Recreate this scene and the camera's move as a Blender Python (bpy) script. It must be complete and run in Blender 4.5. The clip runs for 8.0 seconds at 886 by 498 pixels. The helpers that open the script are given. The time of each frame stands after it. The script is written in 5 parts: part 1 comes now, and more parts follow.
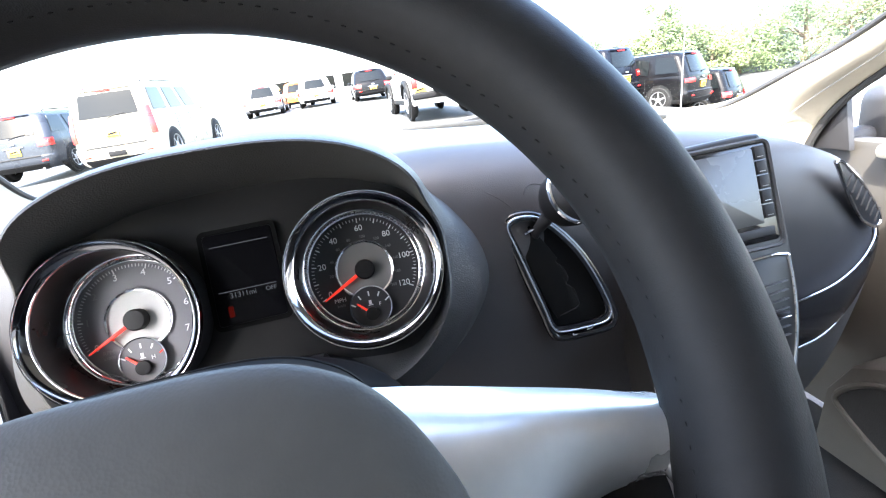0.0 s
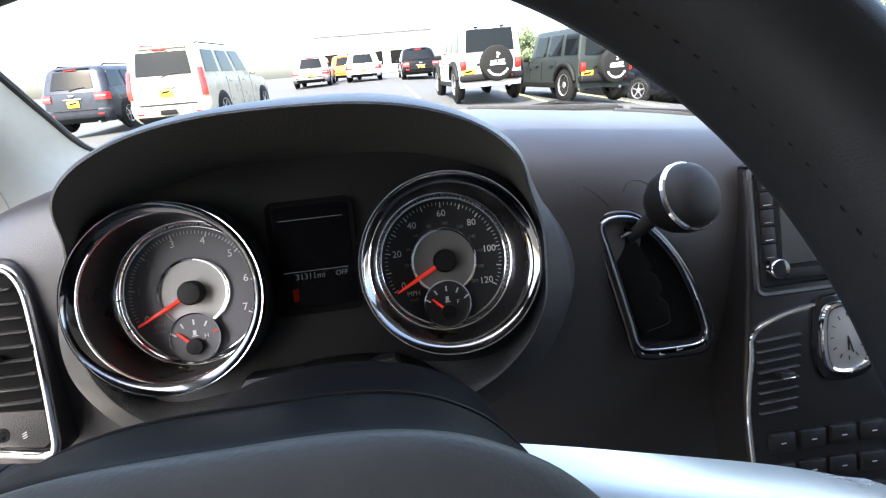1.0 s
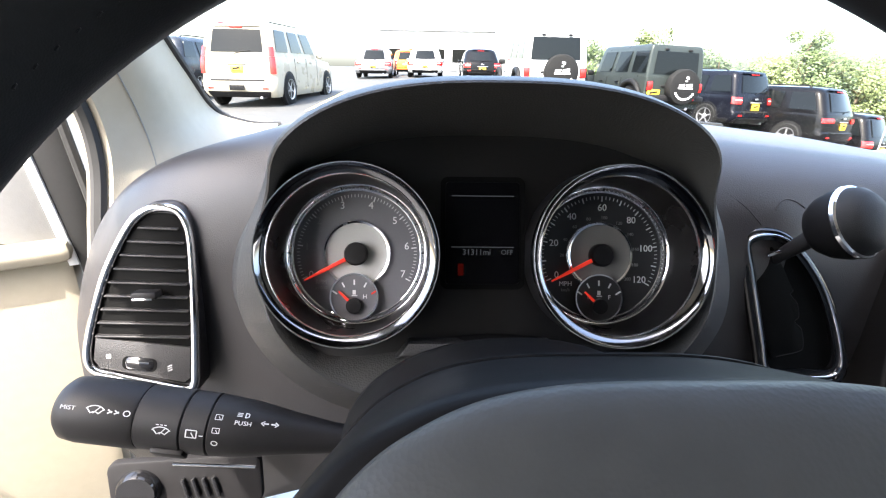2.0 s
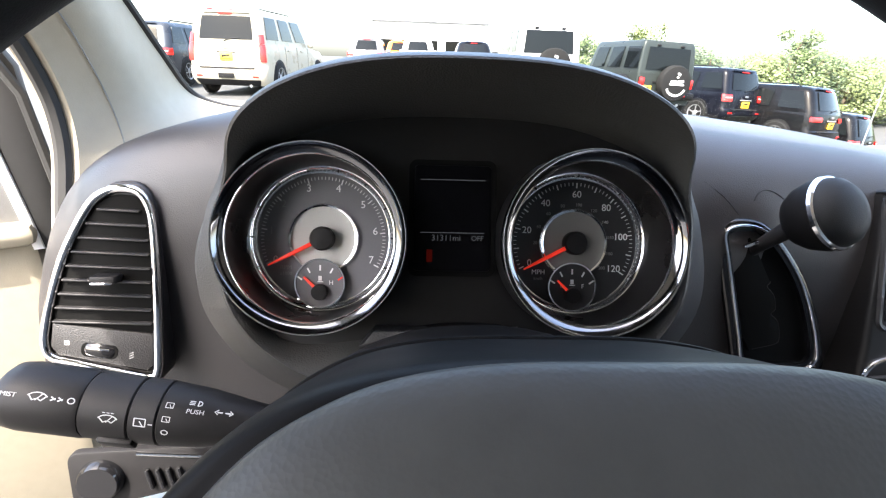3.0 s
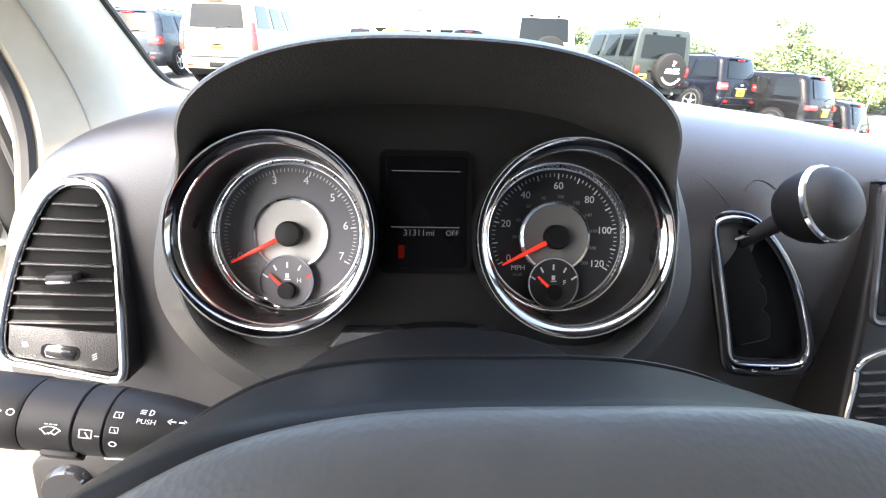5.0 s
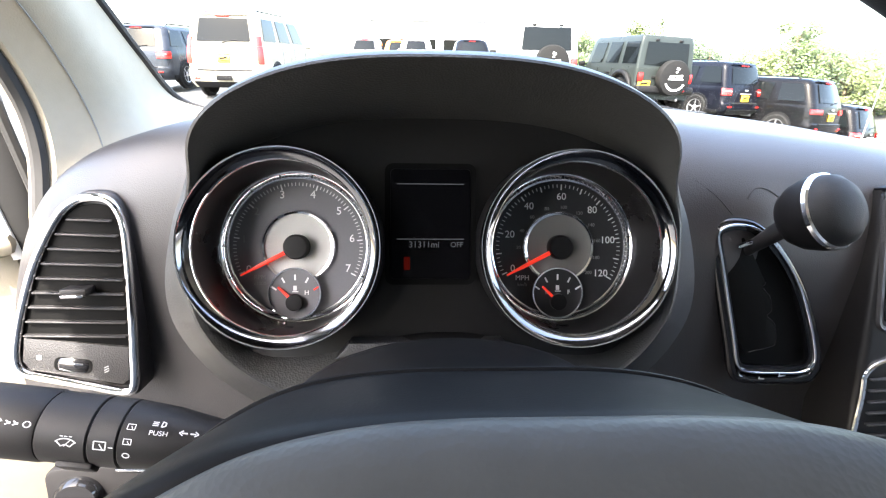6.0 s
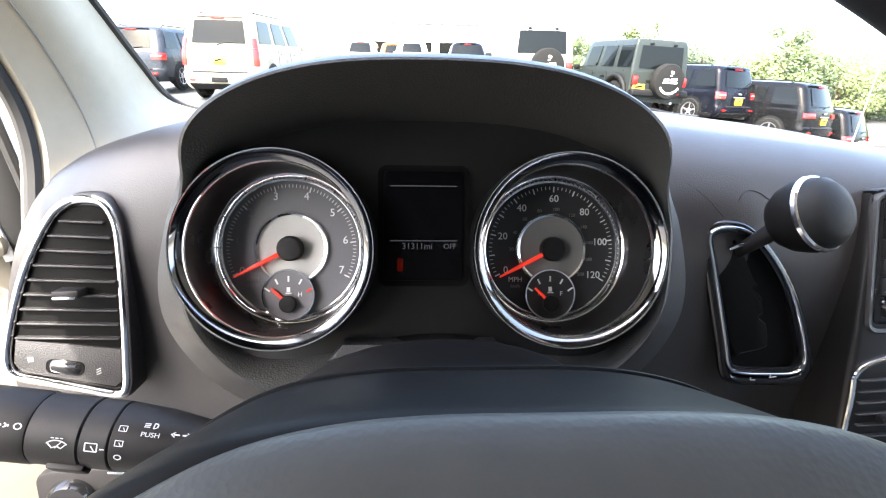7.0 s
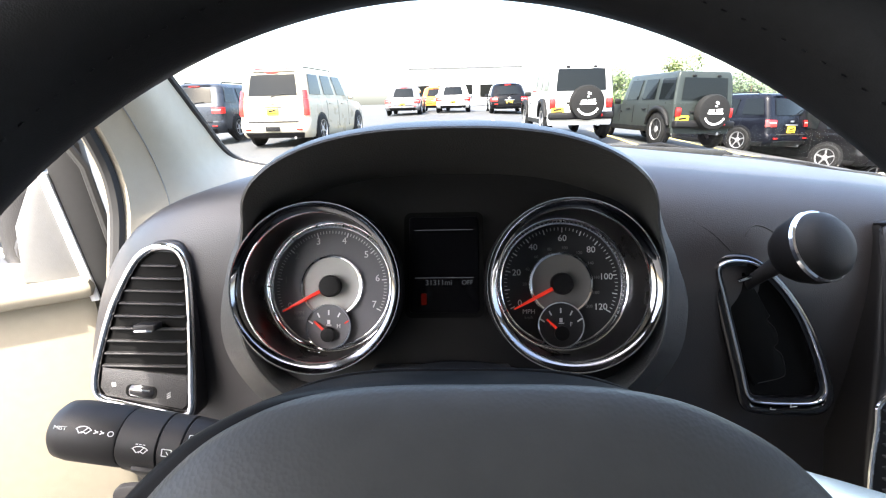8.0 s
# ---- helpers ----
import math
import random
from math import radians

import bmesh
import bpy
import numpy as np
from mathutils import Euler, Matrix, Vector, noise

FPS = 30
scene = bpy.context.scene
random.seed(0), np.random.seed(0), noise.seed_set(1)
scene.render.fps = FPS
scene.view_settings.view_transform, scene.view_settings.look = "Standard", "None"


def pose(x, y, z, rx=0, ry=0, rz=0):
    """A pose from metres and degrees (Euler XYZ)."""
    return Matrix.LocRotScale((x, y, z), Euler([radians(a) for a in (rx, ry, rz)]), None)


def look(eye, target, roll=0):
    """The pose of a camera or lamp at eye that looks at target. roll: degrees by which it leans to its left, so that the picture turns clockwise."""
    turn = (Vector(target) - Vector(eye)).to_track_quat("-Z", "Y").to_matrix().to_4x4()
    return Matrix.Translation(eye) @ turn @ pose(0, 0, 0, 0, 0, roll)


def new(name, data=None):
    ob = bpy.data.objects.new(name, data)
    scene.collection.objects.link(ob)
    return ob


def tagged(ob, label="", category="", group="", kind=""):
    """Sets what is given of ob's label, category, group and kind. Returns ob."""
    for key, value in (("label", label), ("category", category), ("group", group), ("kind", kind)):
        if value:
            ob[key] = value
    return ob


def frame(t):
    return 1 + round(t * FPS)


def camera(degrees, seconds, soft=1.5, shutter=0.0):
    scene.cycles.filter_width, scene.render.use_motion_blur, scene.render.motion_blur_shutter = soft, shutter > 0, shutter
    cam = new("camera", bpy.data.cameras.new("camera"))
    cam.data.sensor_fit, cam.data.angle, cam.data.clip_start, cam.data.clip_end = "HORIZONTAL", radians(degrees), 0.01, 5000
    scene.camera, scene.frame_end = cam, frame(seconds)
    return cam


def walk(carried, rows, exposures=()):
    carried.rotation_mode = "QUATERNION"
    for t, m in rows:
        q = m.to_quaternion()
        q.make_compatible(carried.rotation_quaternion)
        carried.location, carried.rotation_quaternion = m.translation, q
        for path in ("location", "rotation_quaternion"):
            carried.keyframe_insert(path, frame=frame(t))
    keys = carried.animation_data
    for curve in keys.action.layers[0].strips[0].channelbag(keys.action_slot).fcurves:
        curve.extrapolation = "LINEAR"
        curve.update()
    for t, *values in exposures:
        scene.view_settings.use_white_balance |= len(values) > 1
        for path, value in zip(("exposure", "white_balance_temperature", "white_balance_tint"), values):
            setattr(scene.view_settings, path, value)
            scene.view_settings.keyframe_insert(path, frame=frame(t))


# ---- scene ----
cam = camera(84.0, 8.0, soft=1.2)
PATH = [
    (0, (0.0958, -0.4345, 1.2068), (0.4292, 1.4243, 0.5483), -9.02),
    (0.5, (0.0627, -0.3832, 1.2025), (0.3024, 1.4854, 0.5311), -4.74),
    (1, (0.0579, -0.3700, 1.1999), (0.2599, 1.4914, 0.4970), -4.87),
    (1.5, (0.0029, -0.3603, 1.1909), (0.1386, 1.5024, 0.4755), -1.94),
    (1.7, (-0.0219, -0.3664, 1.1920), (0.0728, 1.5068, 0.4977), -0.79),
    (2.8, (-0.0520, -0.3737, 1.1853), (-0.0009, 1.4946, 0.4735), 3.75),
    (3, (-0.0236, -0.3623, 1.1829), (0.0714, 1.5015, 0.4634), 2.07),
    (3.5, (0.0328, -0.3591, 1.1863), (0.2136, 1.5034, 0.4803), -1.52),
    (4, (0.0331, -0.3518, 1.1798), (0.2384, 1.4877, 0.4222), -3.97),
    (4.5, (0.0023, -0.3398, 1.1777), (0.1794, 1.4916, 0.3937), 0.69),
    (5, (-0.0069, -0.3431, 1.1796), (0.1056, 1.5051, 0.4237), 1.95),
    (6.5, (-0.0056, -0.3480, 1.1839), (0.0812, 1.5148, 0.4613), 0.87),
    (7, (-0.0047, -0.3490, 1.1835), (0.1011, 1.5160, 0.4689), 1.30),
    (7.5, (-0.0052, -0.3573, 1.1883), (0.0479, 1.5284, 0.5241), 0.31),
    (8, (0.0137, -0.3950, 1.1998), (-0.0590, 1.5203, 0.6286), -1.39),
]
walk(cam, [(t, look(eye, target, roll)) for t, eye, target, roll in PATH],
     exposures=[(0.0, 4.56, 6350, 10), (0.5, 3.80, 6450, 10), (1.0, 3.55, 6550, 10), (1.5, 3.70, 6550, 10), (3.0, 3.62, 6700, 10), (3.5, 3.83, 6700, 10), (4.0, 4.05, 6750, 10), (4.5, 4.30, 6800, 10), (5.0, 4.45, 6800, 10), (6.5, 4.12, 6750, 10), (7.0, 4.12, 6750, 10), (7.5, 4.03, 6750, 10), (8.0, 3.60, 6650, 10)])

# ---- world and sun ----
SUN_AZ, SUN_EL = 214.0, 55.0      # degrees clockwise from straight ahead, degrees up
world = bpy.data.worlds.new("sky")
scene.world = world
world.use_nodes = True
wn = world.node_tree.nodes
sky = wn.new("ShaderNodeTexSky")
sky.sky_type, sky.sun_disc = "NISHITA", False
sky.sun_elevation, sky.sun_rotation = radians(SUN_EL), radians(SUN_AZ)
sky.dust_density, sky.air_density, sky.ozone_density = 4.0, 1.0, 0.6
wn["Background"].inputs[1].default_value = 0.15
world.node_tree.links.new(sky.outputs[0], wn["Background"].inputs[0])
sun = new("sun", bpy.data.lights.new("sun", "SUN"))
sun.data.energy, sun.data.angle, sun.data.color = 2.1, radians(0.5), (1.0, 0.95, 0.88)
az, el = radians(SUN_AZ), radians(SUN_EL)
sun.matrix_world = look((math.sin(az) * math.cos(el) * 30, math.cos(az) * math.cos(el) * 30, math.sin(el) * 30), (0, 0, 0))


# ---- materials ----
def mat(name, color, rough=0.5, metal=0.0, grain=0.0, grain_size=400.0, var=0.0, var_size=6.0, coat=0.0, emit=None, strength=0.0, cells=False, spec=0.5):
    """A procedural surface: base colour with broad and fine variation, and a fine relief."""
    m = bpy.data.materials.new(name)
    m.use_nodes = True
    nt = m.node_tree
    b = nt.nodes["Principled BSDF"]
    b.inputs["Base Color"].default_value = (*color, 1)
    b.inputs["Roughness"].default_value = rough
    b.inputs["Metallic"].default_value = metal
    b.inputs["Coat Weight"].default_value = coat
    b.inputs["Coat Roughness"].default_value = 0.05
    b.inputs["Specular IOR Level"].default_value = spec
    if emit:
        b.inputs["Emission Color"].default_value = (*emit, 1)
        b.inputs["Emission Strength"].default_value = strength
    tc = nt.nodes.new("ShaderNodeTexCoord")
    if var:
        n1 = nt.nodes.new("ShaderNodeTexNoise")
        n1.inputs["Scale"].default_value, n1.inputs["Detail"].default_value = var_size, 6
        n2 = nt.nodes.new("ShaderNodeTexNoise")
        n2.inputs["Scale"].default_value, n2.inputs["Detail"].default_value = var_size * 14, 3
        mix = nt.nodes.new("ShaderNodeMath")
        mix.operation = "ADD"
        ramp = nt.nodes.new("ShaderNodeMapRange")
        ramp.inputs[1].default_value, ramp.inputs[2].default_value = 0.6, 1.4
        ramp.inputs[3].default_value, ramp.inputs[4].default_value = 1 - var, 1 + var
        hsv = nt.nodes.new("ShaderNodeHueSaturation")
        hsv.inputs["Color"].default_value = (*color, 1)
        nt.links.new(tc.outputs["Object"], n1.inputs["Vector"])
        nt.links.new(tc.outputs["Object"], n2.inputs["Vector"])
        nt.links.new(n1.outputs["Fac"], mix.inputs[0])
        nt.links.new(n2.outputs["Fac"], mix.inputs[1])
        nt.links.new(mix.outputs[0], ramp.inputs[0])
        nt.links.new(ramp.outputs[0], hsv.inputs["Value"])
        nt.links.new(hsv.outputs[0], b.inputs["Base Color"])
        r2 = nt.nodes.new("ShaderNodeMapRange")
        r2.inputs[1].default_value, r2.inputs[2].default_value = 0.3, 0.7
        r2.inputs[3].default_value, r2.inputs[4].default_value = max(rough - 0.08, 0.02), min(rough + 0.08, 1)
        nt.links.new(n1.outputs["Fac"], r2.inputs[0])
        nt.links.new(r2.outputs[0], b.inputs["Roughness"])
    if grain:
        tex = nt.nodes.new("ShaderNodeTexVoronoi" if cells else "ShaderNodeTexNoise")
        tex.inputs["Scale"].default_value = grain_size
        if not cells:
            tex.inputs["Detail"].default_value = 4
        bump = nt.nodes.new("ShaderNodeBump")
        bump.inputs["Strength"].default_value, bump.inputs["Distance"].default_value = min(grain, 1), 0.0012
        nt.links.new(tc.outputs["Object"], tex.inputs["Vector"])
        nt.links.new(tex.outputs[0], bump.inputs["Height"])
        nt.links.new(bump.outputs[0], b.inputs["Normal"])
    return m


def glass_mat(name, tint, share=0.004):
    """Thin window glass: clear, with a small mirror-like share."""
    m = bpy.data.materials.new(name)
    m.use_nodes = True
    nt = m.node_tree
    nt.nodes.remove(nt.nodes["Principled BSDF"])
    clear, gloss, mix = (nt.nodes.new(k) for k in ("ShaderNodeBsdfTransparent", "ShaderNodeBsdfGlossy", "ShaderNodeMixShader"))
    clear.inputs[0].default_value = (*tint, 1)
    gloss.inputs["Roughness"].default_value = 0.0
    mix.inputs[0].default_value = share
    nt.links.new(clear.outputs[0], mix.inputs[1])
    nt.links.new(gloss.outputs[0], mix.inputs[2])
    nt.links.new(mix.outputs[0], nt.nodes["Material Output"].inputs[0])
    return m


DASH = mat("charcoal_grained_vinyl", (0.024, 0.0225, 0.0238), 0.46, grain=0.15, grain_size=900, var=0.05, var_size=5, cells=True)
# the hood's charcoal again, its colour raised to carry veiling glare
LINING_GLARE = mat("glare_lightened_hood_lining", (0.05, 0.049, 0.046), 0.6, grain=0.25, grain_size=700, var=0.1, var_size=8, cells=True, spec=0.3)
SOFT = mat("charcoal_soft_plastic", (0.019, 0.0183, 0.0187), 0.5, grain=0.25, grain_size=700, var=0.1, var_size=8, cells=True)
BLACK = mat("matt_black_plastic", (0.010, 0.0095, 0.010), 0.5, grain=0.08, grain_size=1100, var=0.12, var_size=12, spec=0.22)
DARK_CHROME = mat("smoked_chrome", (0.19, 0.19, 0.195), 0.09, 1.0, var=0.03, var_size=20)
BORE = mat("dark_dial_tunnel", (0.009, 0.008, 0.008), 0.3, var=0.05, var_size=30, spec=0.4)
HUB = mat("smooth_charcoal_plastic", (0.009, 0.0085, 0.0085), 0.5, grain=0.05, grain_size=1200, var=0.08, var_size=12, spec=0.05)
GLOSSY = mat("glossy_black_plastic", (0.008, 0.008, 0.009), 0.12, var=0.1, var_size=10)
CHROME = mat("chrome_plating", (0.88, 0.88, 0.9), 0.06, 1.0, var=0.03, var_size=20)
SILVER = mat("satin_silver_paint", (0.58, 0.58, 0.575), 0.3, 0.65, grain=0.03, grain_size=1500, var=0.05, var_size=9)
LEATHER = mat("black_leather", (0.011, 0.011, 0.0115), 0.58, grain=0.1, grain_size=1300, var=0.15, var_size=14, cells=True, spec=0.2)
AIRBAG = mat("black_airbag_vinyl", (0.056, 0.055, 0.051), 0.5, grain=0.09, grain_size=800, var=0.1, var_size=7, cells=True, spec=0.22)
# beige-taupe trim of the passenger side; the shade there is put into its colour
TAUPE_SHADED = mat("shade_darkened_taupe_plastic", (0.045, 0.041, 0.035), 0.6, grain=0.2, grain_size=600, var=0.08, var_size=5)
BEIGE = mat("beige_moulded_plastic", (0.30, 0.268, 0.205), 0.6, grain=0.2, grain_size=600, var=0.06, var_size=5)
CLOTH = mat("beige_woven_headliner", (0.52, 0.49, 0.43), 0.9, grain=0.5, grain_size=1100, var=0.06, var_size=6)
WHITE_TRIM = mat("white_body_paint", (0.78, 0.78, 0.77), 0.3, var=0.03, var_size=3, coat=0.5)
GREY_TRIM = mat("grey_moulded_plastic", (0.17, 0.17, 0.165), 0.6, grain=0.2, grain_size=700, var=0.06, var_size=10)
RUBBER = mat("black_rubber_seal", (0.012, 0.012, 0.012), 0.7, var=0.1, var_size=20)
PANEL = mat("satin_black_panel", (0.009, 0.0085, 0.0085), 0.4, grain=0.05, grain_size=1100, var=0.1, var_size=15, spec=0.3)
# black plastic, and also the flat sheets that stand for shaded recesses
PIT = mat("black_plastic_and_recess_shade", (0.004, 0.004, 0.004), 0.6, var=0.1, var_size=20, spec=0.06)
# two tones of one dial: the speedometer's copies have its shade in the colour
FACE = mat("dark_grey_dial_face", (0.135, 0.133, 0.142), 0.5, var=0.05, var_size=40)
FACE_SHADED = mat("shaded_dial_face", (0.02, 0.02, 0.0215), 0.5, var=0.05, var_size=40)
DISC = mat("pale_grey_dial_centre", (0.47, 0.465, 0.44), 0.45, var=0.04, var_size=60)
DISC_SHADED = mat("shaded_dial_centre", (0.17, 0.165, 0.155), 0.45, var=0.04, var_size=60)
INK = mat("white_dial_print", (0.75, 0.75, 0.75), 0.6)
INK_DIM = mat("grey_dial_print", (0.2, 0.2, 0.2), 0.6)
PRINT = mat("white_switch_print", (0.42, 0.43, 0.43), 0.6)
NEEDLE = mat("red_needle", (0.75, 0.03, 0.015), 0.4, emit=(1.0, 0.05, 0.02), strength=0.03)
LCD = mat("dark_display_glass", (0.003, 0.003, 0.004), 0.5, spec=0.06)
LCD_INK = mat("pale_display_print", (0.04, 0.042, 0.046), 0.5, emit=(0.7, 0.75, 0.85), strength=0.006, spec=0.05)
LCD_RED = mat("dim_red_warning_lamp", (0.012, 0.001, 0.001), 0.5, emit=(1.0, 0.05, 0.03), strength=0.0028, spec=0.03)
SCREEN = mat("dark_touch_screen", (0.035, 0.037, 0.037), 0.3, var=0.1, var_size=6)
# tone of the added rear wall, set by the light it throws back
BOUNCE_WALL = mat("grey_beige_bounce_wall", (0.16, 0.156, 0.15), 0.9, grain=0.5, grain_size=900, var=0.1, var_size=6)
CARPET = mat("dark_carpet", (0.010, 0.010, 0.0105), 0.95, grain=0.8, grain_size=500, var=0.3, var_size=20)
GLASS = glass_mat("clear_windscreen", (0.9, 0.93, 0.92))
ASPHALT = mat("worn_asphalt", (0.034, 0.0335, 0.0325), 0.85, grain=0.8, grain_size=60, var=0.25, var_size=0.35)
LINE = mat("yellow_road_paint", (0.55, 0.45, 0.12), 0.8, grain=0.3, grain_size=40, var=0.2, var_size=2)
TYRE = mat("tyre_rubber", (0.008, 0.008, 0.008), 0.8, grain=0.3, grain_size=60, var=0.2, var_size=5, spec=0.15)
ALLOY = mat("alloy_wheel", (0.3, 0.3, 0.31), 0.35, 0.7, var=0.1, var_size=8)
AUTOGLASS = mat("dark_vehicle_glass", (0.004, 0.005, 0.0055), 0.06, spec=0.14)
TAIL = mat("red_tail_lamp", (0.5, 0.012, 0.01), 0.15, var=0.1, var_size=30)
YELLOW = mat("yellow_plate", (0.8, 0.5, 0.03), 0.5)
TRIM = mat("black_vehicle_trim", (0.006, 0.006, 0.0065), 0.6, var=0.1, var_size=5, spec=0.15)
BARK = mat("bark", (0.12, 0.09, 0.06), 0.9, grain=0.8, grain_size=30, var=0.3, var_size=3)


# ---- mesh helpers ----
def part(name, bm, material, parent=None, label="", smooth=40):
    me = bpy.data.meshes.new(name)
    bmesh.ops.recalc_face_normals(bm, faces=bm.faces)
    bm.to_mesh(me)
    bm.free()
    if smooth:
        me.shade_smooth()
        me.set_sharp_from_angle(angle=radians(smooth))
    me.materials.append(material)
    ob = new(name, me)
    ob.parent = parent
    if label:
        tagged(ob, label)
    return ob


def thing(name, m=None, **tags):
    ob = new(name)
    ob.empty_display_size = 0.05
    if m is not None:
        ob.matrix_world = m
    return tagged(ob, **tags)


def grid(rows, closed=False, cap=False):
    """A sheet through rows of points."""
    bm = bmesh.new()
    vs = [[bm.verts.new(p) for p in r] for r in rows]
    n = len(rows[0])
    for a, b in zip(vs, vs[1:]):
        for i in range(n if closed else n - 1):
            j = (i + 1) % n
            bm.faces.new((a[i], a[j], b[j], b[i]))
    if cap:
        bm.faces.new(vs[0])
        bm.faces.new(vs[-1])
    return bm


def thick(bm, t):
    """Gives a sheet thickness t along its normals."""
    bmesh.ops.recalc_face_normals(bm, faces=bm.faces)
    bmesh.ops.solidify(bm, geom=bm.faces[:] + bm.edges[:] + bm.verts[:], thickness=t)
    return bm


def lathe(profile, n=48, m=None):
    """Turns (radius, height) points about local z."""
    bm = bmesh.new()
    loops = []
    for r, h in profile:
        if r < 1e-6:
            loops.append([bm.verts.new((0, 0, h))] * n)
        else:
            loops.append([bm.verts.new((r * math.cos(2 * math.pi * i / n), r * math.sin(2 * math.pi * i / n), h)) for i in range(n)])
    for a, b in zip(loops, loops[1:]):
        for i in range(n):
            vs = list(dict.fromkeys((a[i], a[(i + 1) % n], b[(i + 1) % n], b[i])))
            if len(vs) > 2:
                bm.faces.new(vs)
    if m is not None:
        bmesh.ops.transform(bm, matrix=m, verts=bm.verts)
    return bm


def sweep(path, section, closed=True, normal=None):
    """Carries a closed 2D section (outward, up) along a path; up is the given normal."""
    up = Vector(normal or (0, 0, 1)).normalized()
    path = [Vector(p) for p in path]
    n = len(path)
    rows = []
    for i, p in enumerate(path):
        a = path[i - 1] if (closed or i) else path[0]
        b = path[(i + 1) % n] if (closed or i < n - 1) else path[-1]
        t = (b - a).normalized()
        out = t.cross(up).normalized()
        rows.append([p + out * s + up * h for s, h in section])
    if closed:
        rows.append(rows[0])
        bm = grid(rows, closed=True)
        bmesh.ops.remove_doubles(bm, verts=bm.verts, dist=1e-7)
        return bm
    return grid(rows, closed=True, cap=True)


def tube(path, radius, n=10, closed=False):
    path = [Vector(p) for p in path]
    rows, prev = [], None
    k = len(path)
    for i, p in enumerate(path):
        t = (path[min(i + 1, k - 1)] - path[max(i - 1, 0)]).normalized()
        side = t.cross(prev if prev is not None else (Vector((0, 0, 1)) if abs(t.z) < 0.9 else Vector((1, 0, 0)))).normalized()
        up = side.cross(t).normalized()
        prev = up
        r = radius[i] if hasattr(radius, "__len__") else radius
        rows.append([p + r * (math.cos(a) * side + math.sin(a) * up) for a in (2 * math.pi * j / n for j in range(n))])
    return grid(rows, closed=True, cap=True)


def box(sx, sy, sz, m=None, bevel=0.0, seg=2):
    bm = bmesh.new()
    bmesh.ops.create_cube(bm, size=1)
    bmesh.ops.scale(bm, vec=(sx, sy, sz), verts=bm.verts)
    if bevel:
        bmesh.ops.bevel(bm, geom=bm.edges[:], offset=bevel, segments=seg, affect="EDGES", profile=0.5)
    if m is not None:
        bmesh.ops.transform(bm, matrix=m, verts=bm.verts)
    return bm


def prism(outline, depth, bevel=0.0, m=None, seg=2):
    """A slab: the outline in local x, y, from z = 0 to depth, its front edge bevelled."""
    bm = bmesh.new()
    base = [bm.verts.new((x, y, 0)) for x, y in outline]
    f = bm.faces.new(base)
    r = bmesh.ops.extrude_face_region(bm, geom=[f])
    top = [v for v in r["geom"] if isinstance(v, bmesh.types.BMVert)]
    bmesh.ops.translate(bm, verts=top, vec=(0, 0, depth))
    if bevel:
        s = set(top)
        edges = [e for e in bm.edges if e.verts[0] in s and e.verts[1] in s]
        bmesh.ops.bevel(bm, geom=edges, offset=bevel, segments=seg, affect="EDGES", profile=0.5)
    if m is not None:
        bmesh.ops.transform(bm, matrix=m, verts=bm.verts)
    return bm


def spline(points, n, closed=False):
    """A smooth curve through 2D or 3D points (Catmull-Rom)."""
    P = [Vector((*p, 0)) if len(p) == 2 else Vector(p) for p in points]
    k = len(P)
    out = []
    spans = k if closed else k - 1
    for i in range(n):
        u = i * spans / (n if closed else n - 1)
        j = min(int(u), spans - 1)
        f = u - j
        g = (lambda q: P[q % k]) if closed else (lambda q: P[min(max(q, 0), k - 1)])
        a, b, c, d = g(j - 1), g(j), g(j + 1), g(j + 2)
        out.append(0.5 * (2 * b + (c - a) * f + (2 * a - 5 * b + 4 * c - d) * f * f + (3 * b - a - 3 * c + d) * f ** 3))
    return out


def lerp_table(x, table):
    xs, ys = [a for a, _ in table], [b for _, b in table]
    return float(np.interp(x, xs, ys))


def smooth_table(x, table, w=0.02):
    return sum(lerp_table(x + d * w, table) for d in (-1.5, -1, -0.5, 0, 0.5, 1, 1.5)) / 7


def round_rect(w, h, r, n=6):
    pts = []
    for cx, cy, a0 in ((w / 2 - r, h / 2 - r, 0), (-w / 2 + r, h / 2 - r, 90), (-w / 2 + r, -h / 2 + r, 180), (w / 2 - r, -h / 2 + r, 270)):
        for i in range(n + 1):
            a = radians(a0 + 90 * i / n)
            pts.append((cx + r * math.cos(a), cy + r * math.sin(a)))
    return pts


def words(name, body, size, m, material, parent, align="CENTER", depth=0.0002):
    """Raised print with the built-in font, turned into a mesh."""
    cu = bpy.data.curves.new(name, "FONT")
    cu.body, cu.size, cu.align_x, cu.align_y, cu.extrude, cu.resolution_u = body, size, align, "CENTER", depth, 3
    tmp = bpy.data.objects.new(name, cu)
    scene.collection.objects.link(tmp)
    me = bpy.data.meshes.new_from_object(tmp.evaluated_get(bpy.context.evaluated_depsgraph_get()))
    bpy.data.objects.remove(tmp)
    me.name = name
    me.materials.clear()
    me.materials.append(material)
    ob = new(name, me)
    ob.parent = parent
    ob.matrix_local = m
    return tagged(ob, "small printed lettering", kind="stuff") if len(body) > 1 else ob


def smoothstep(a, b, x):
    u = min(max((x - a) / (b - a), 0), 1)
    return u * u * (3 - 2 * u)


SQ = lambda r, n=8: [(r * math.cos(2 * math.pi * i / n), r * math.sin(2 * math.pi * i / n)) for i in range(n)]


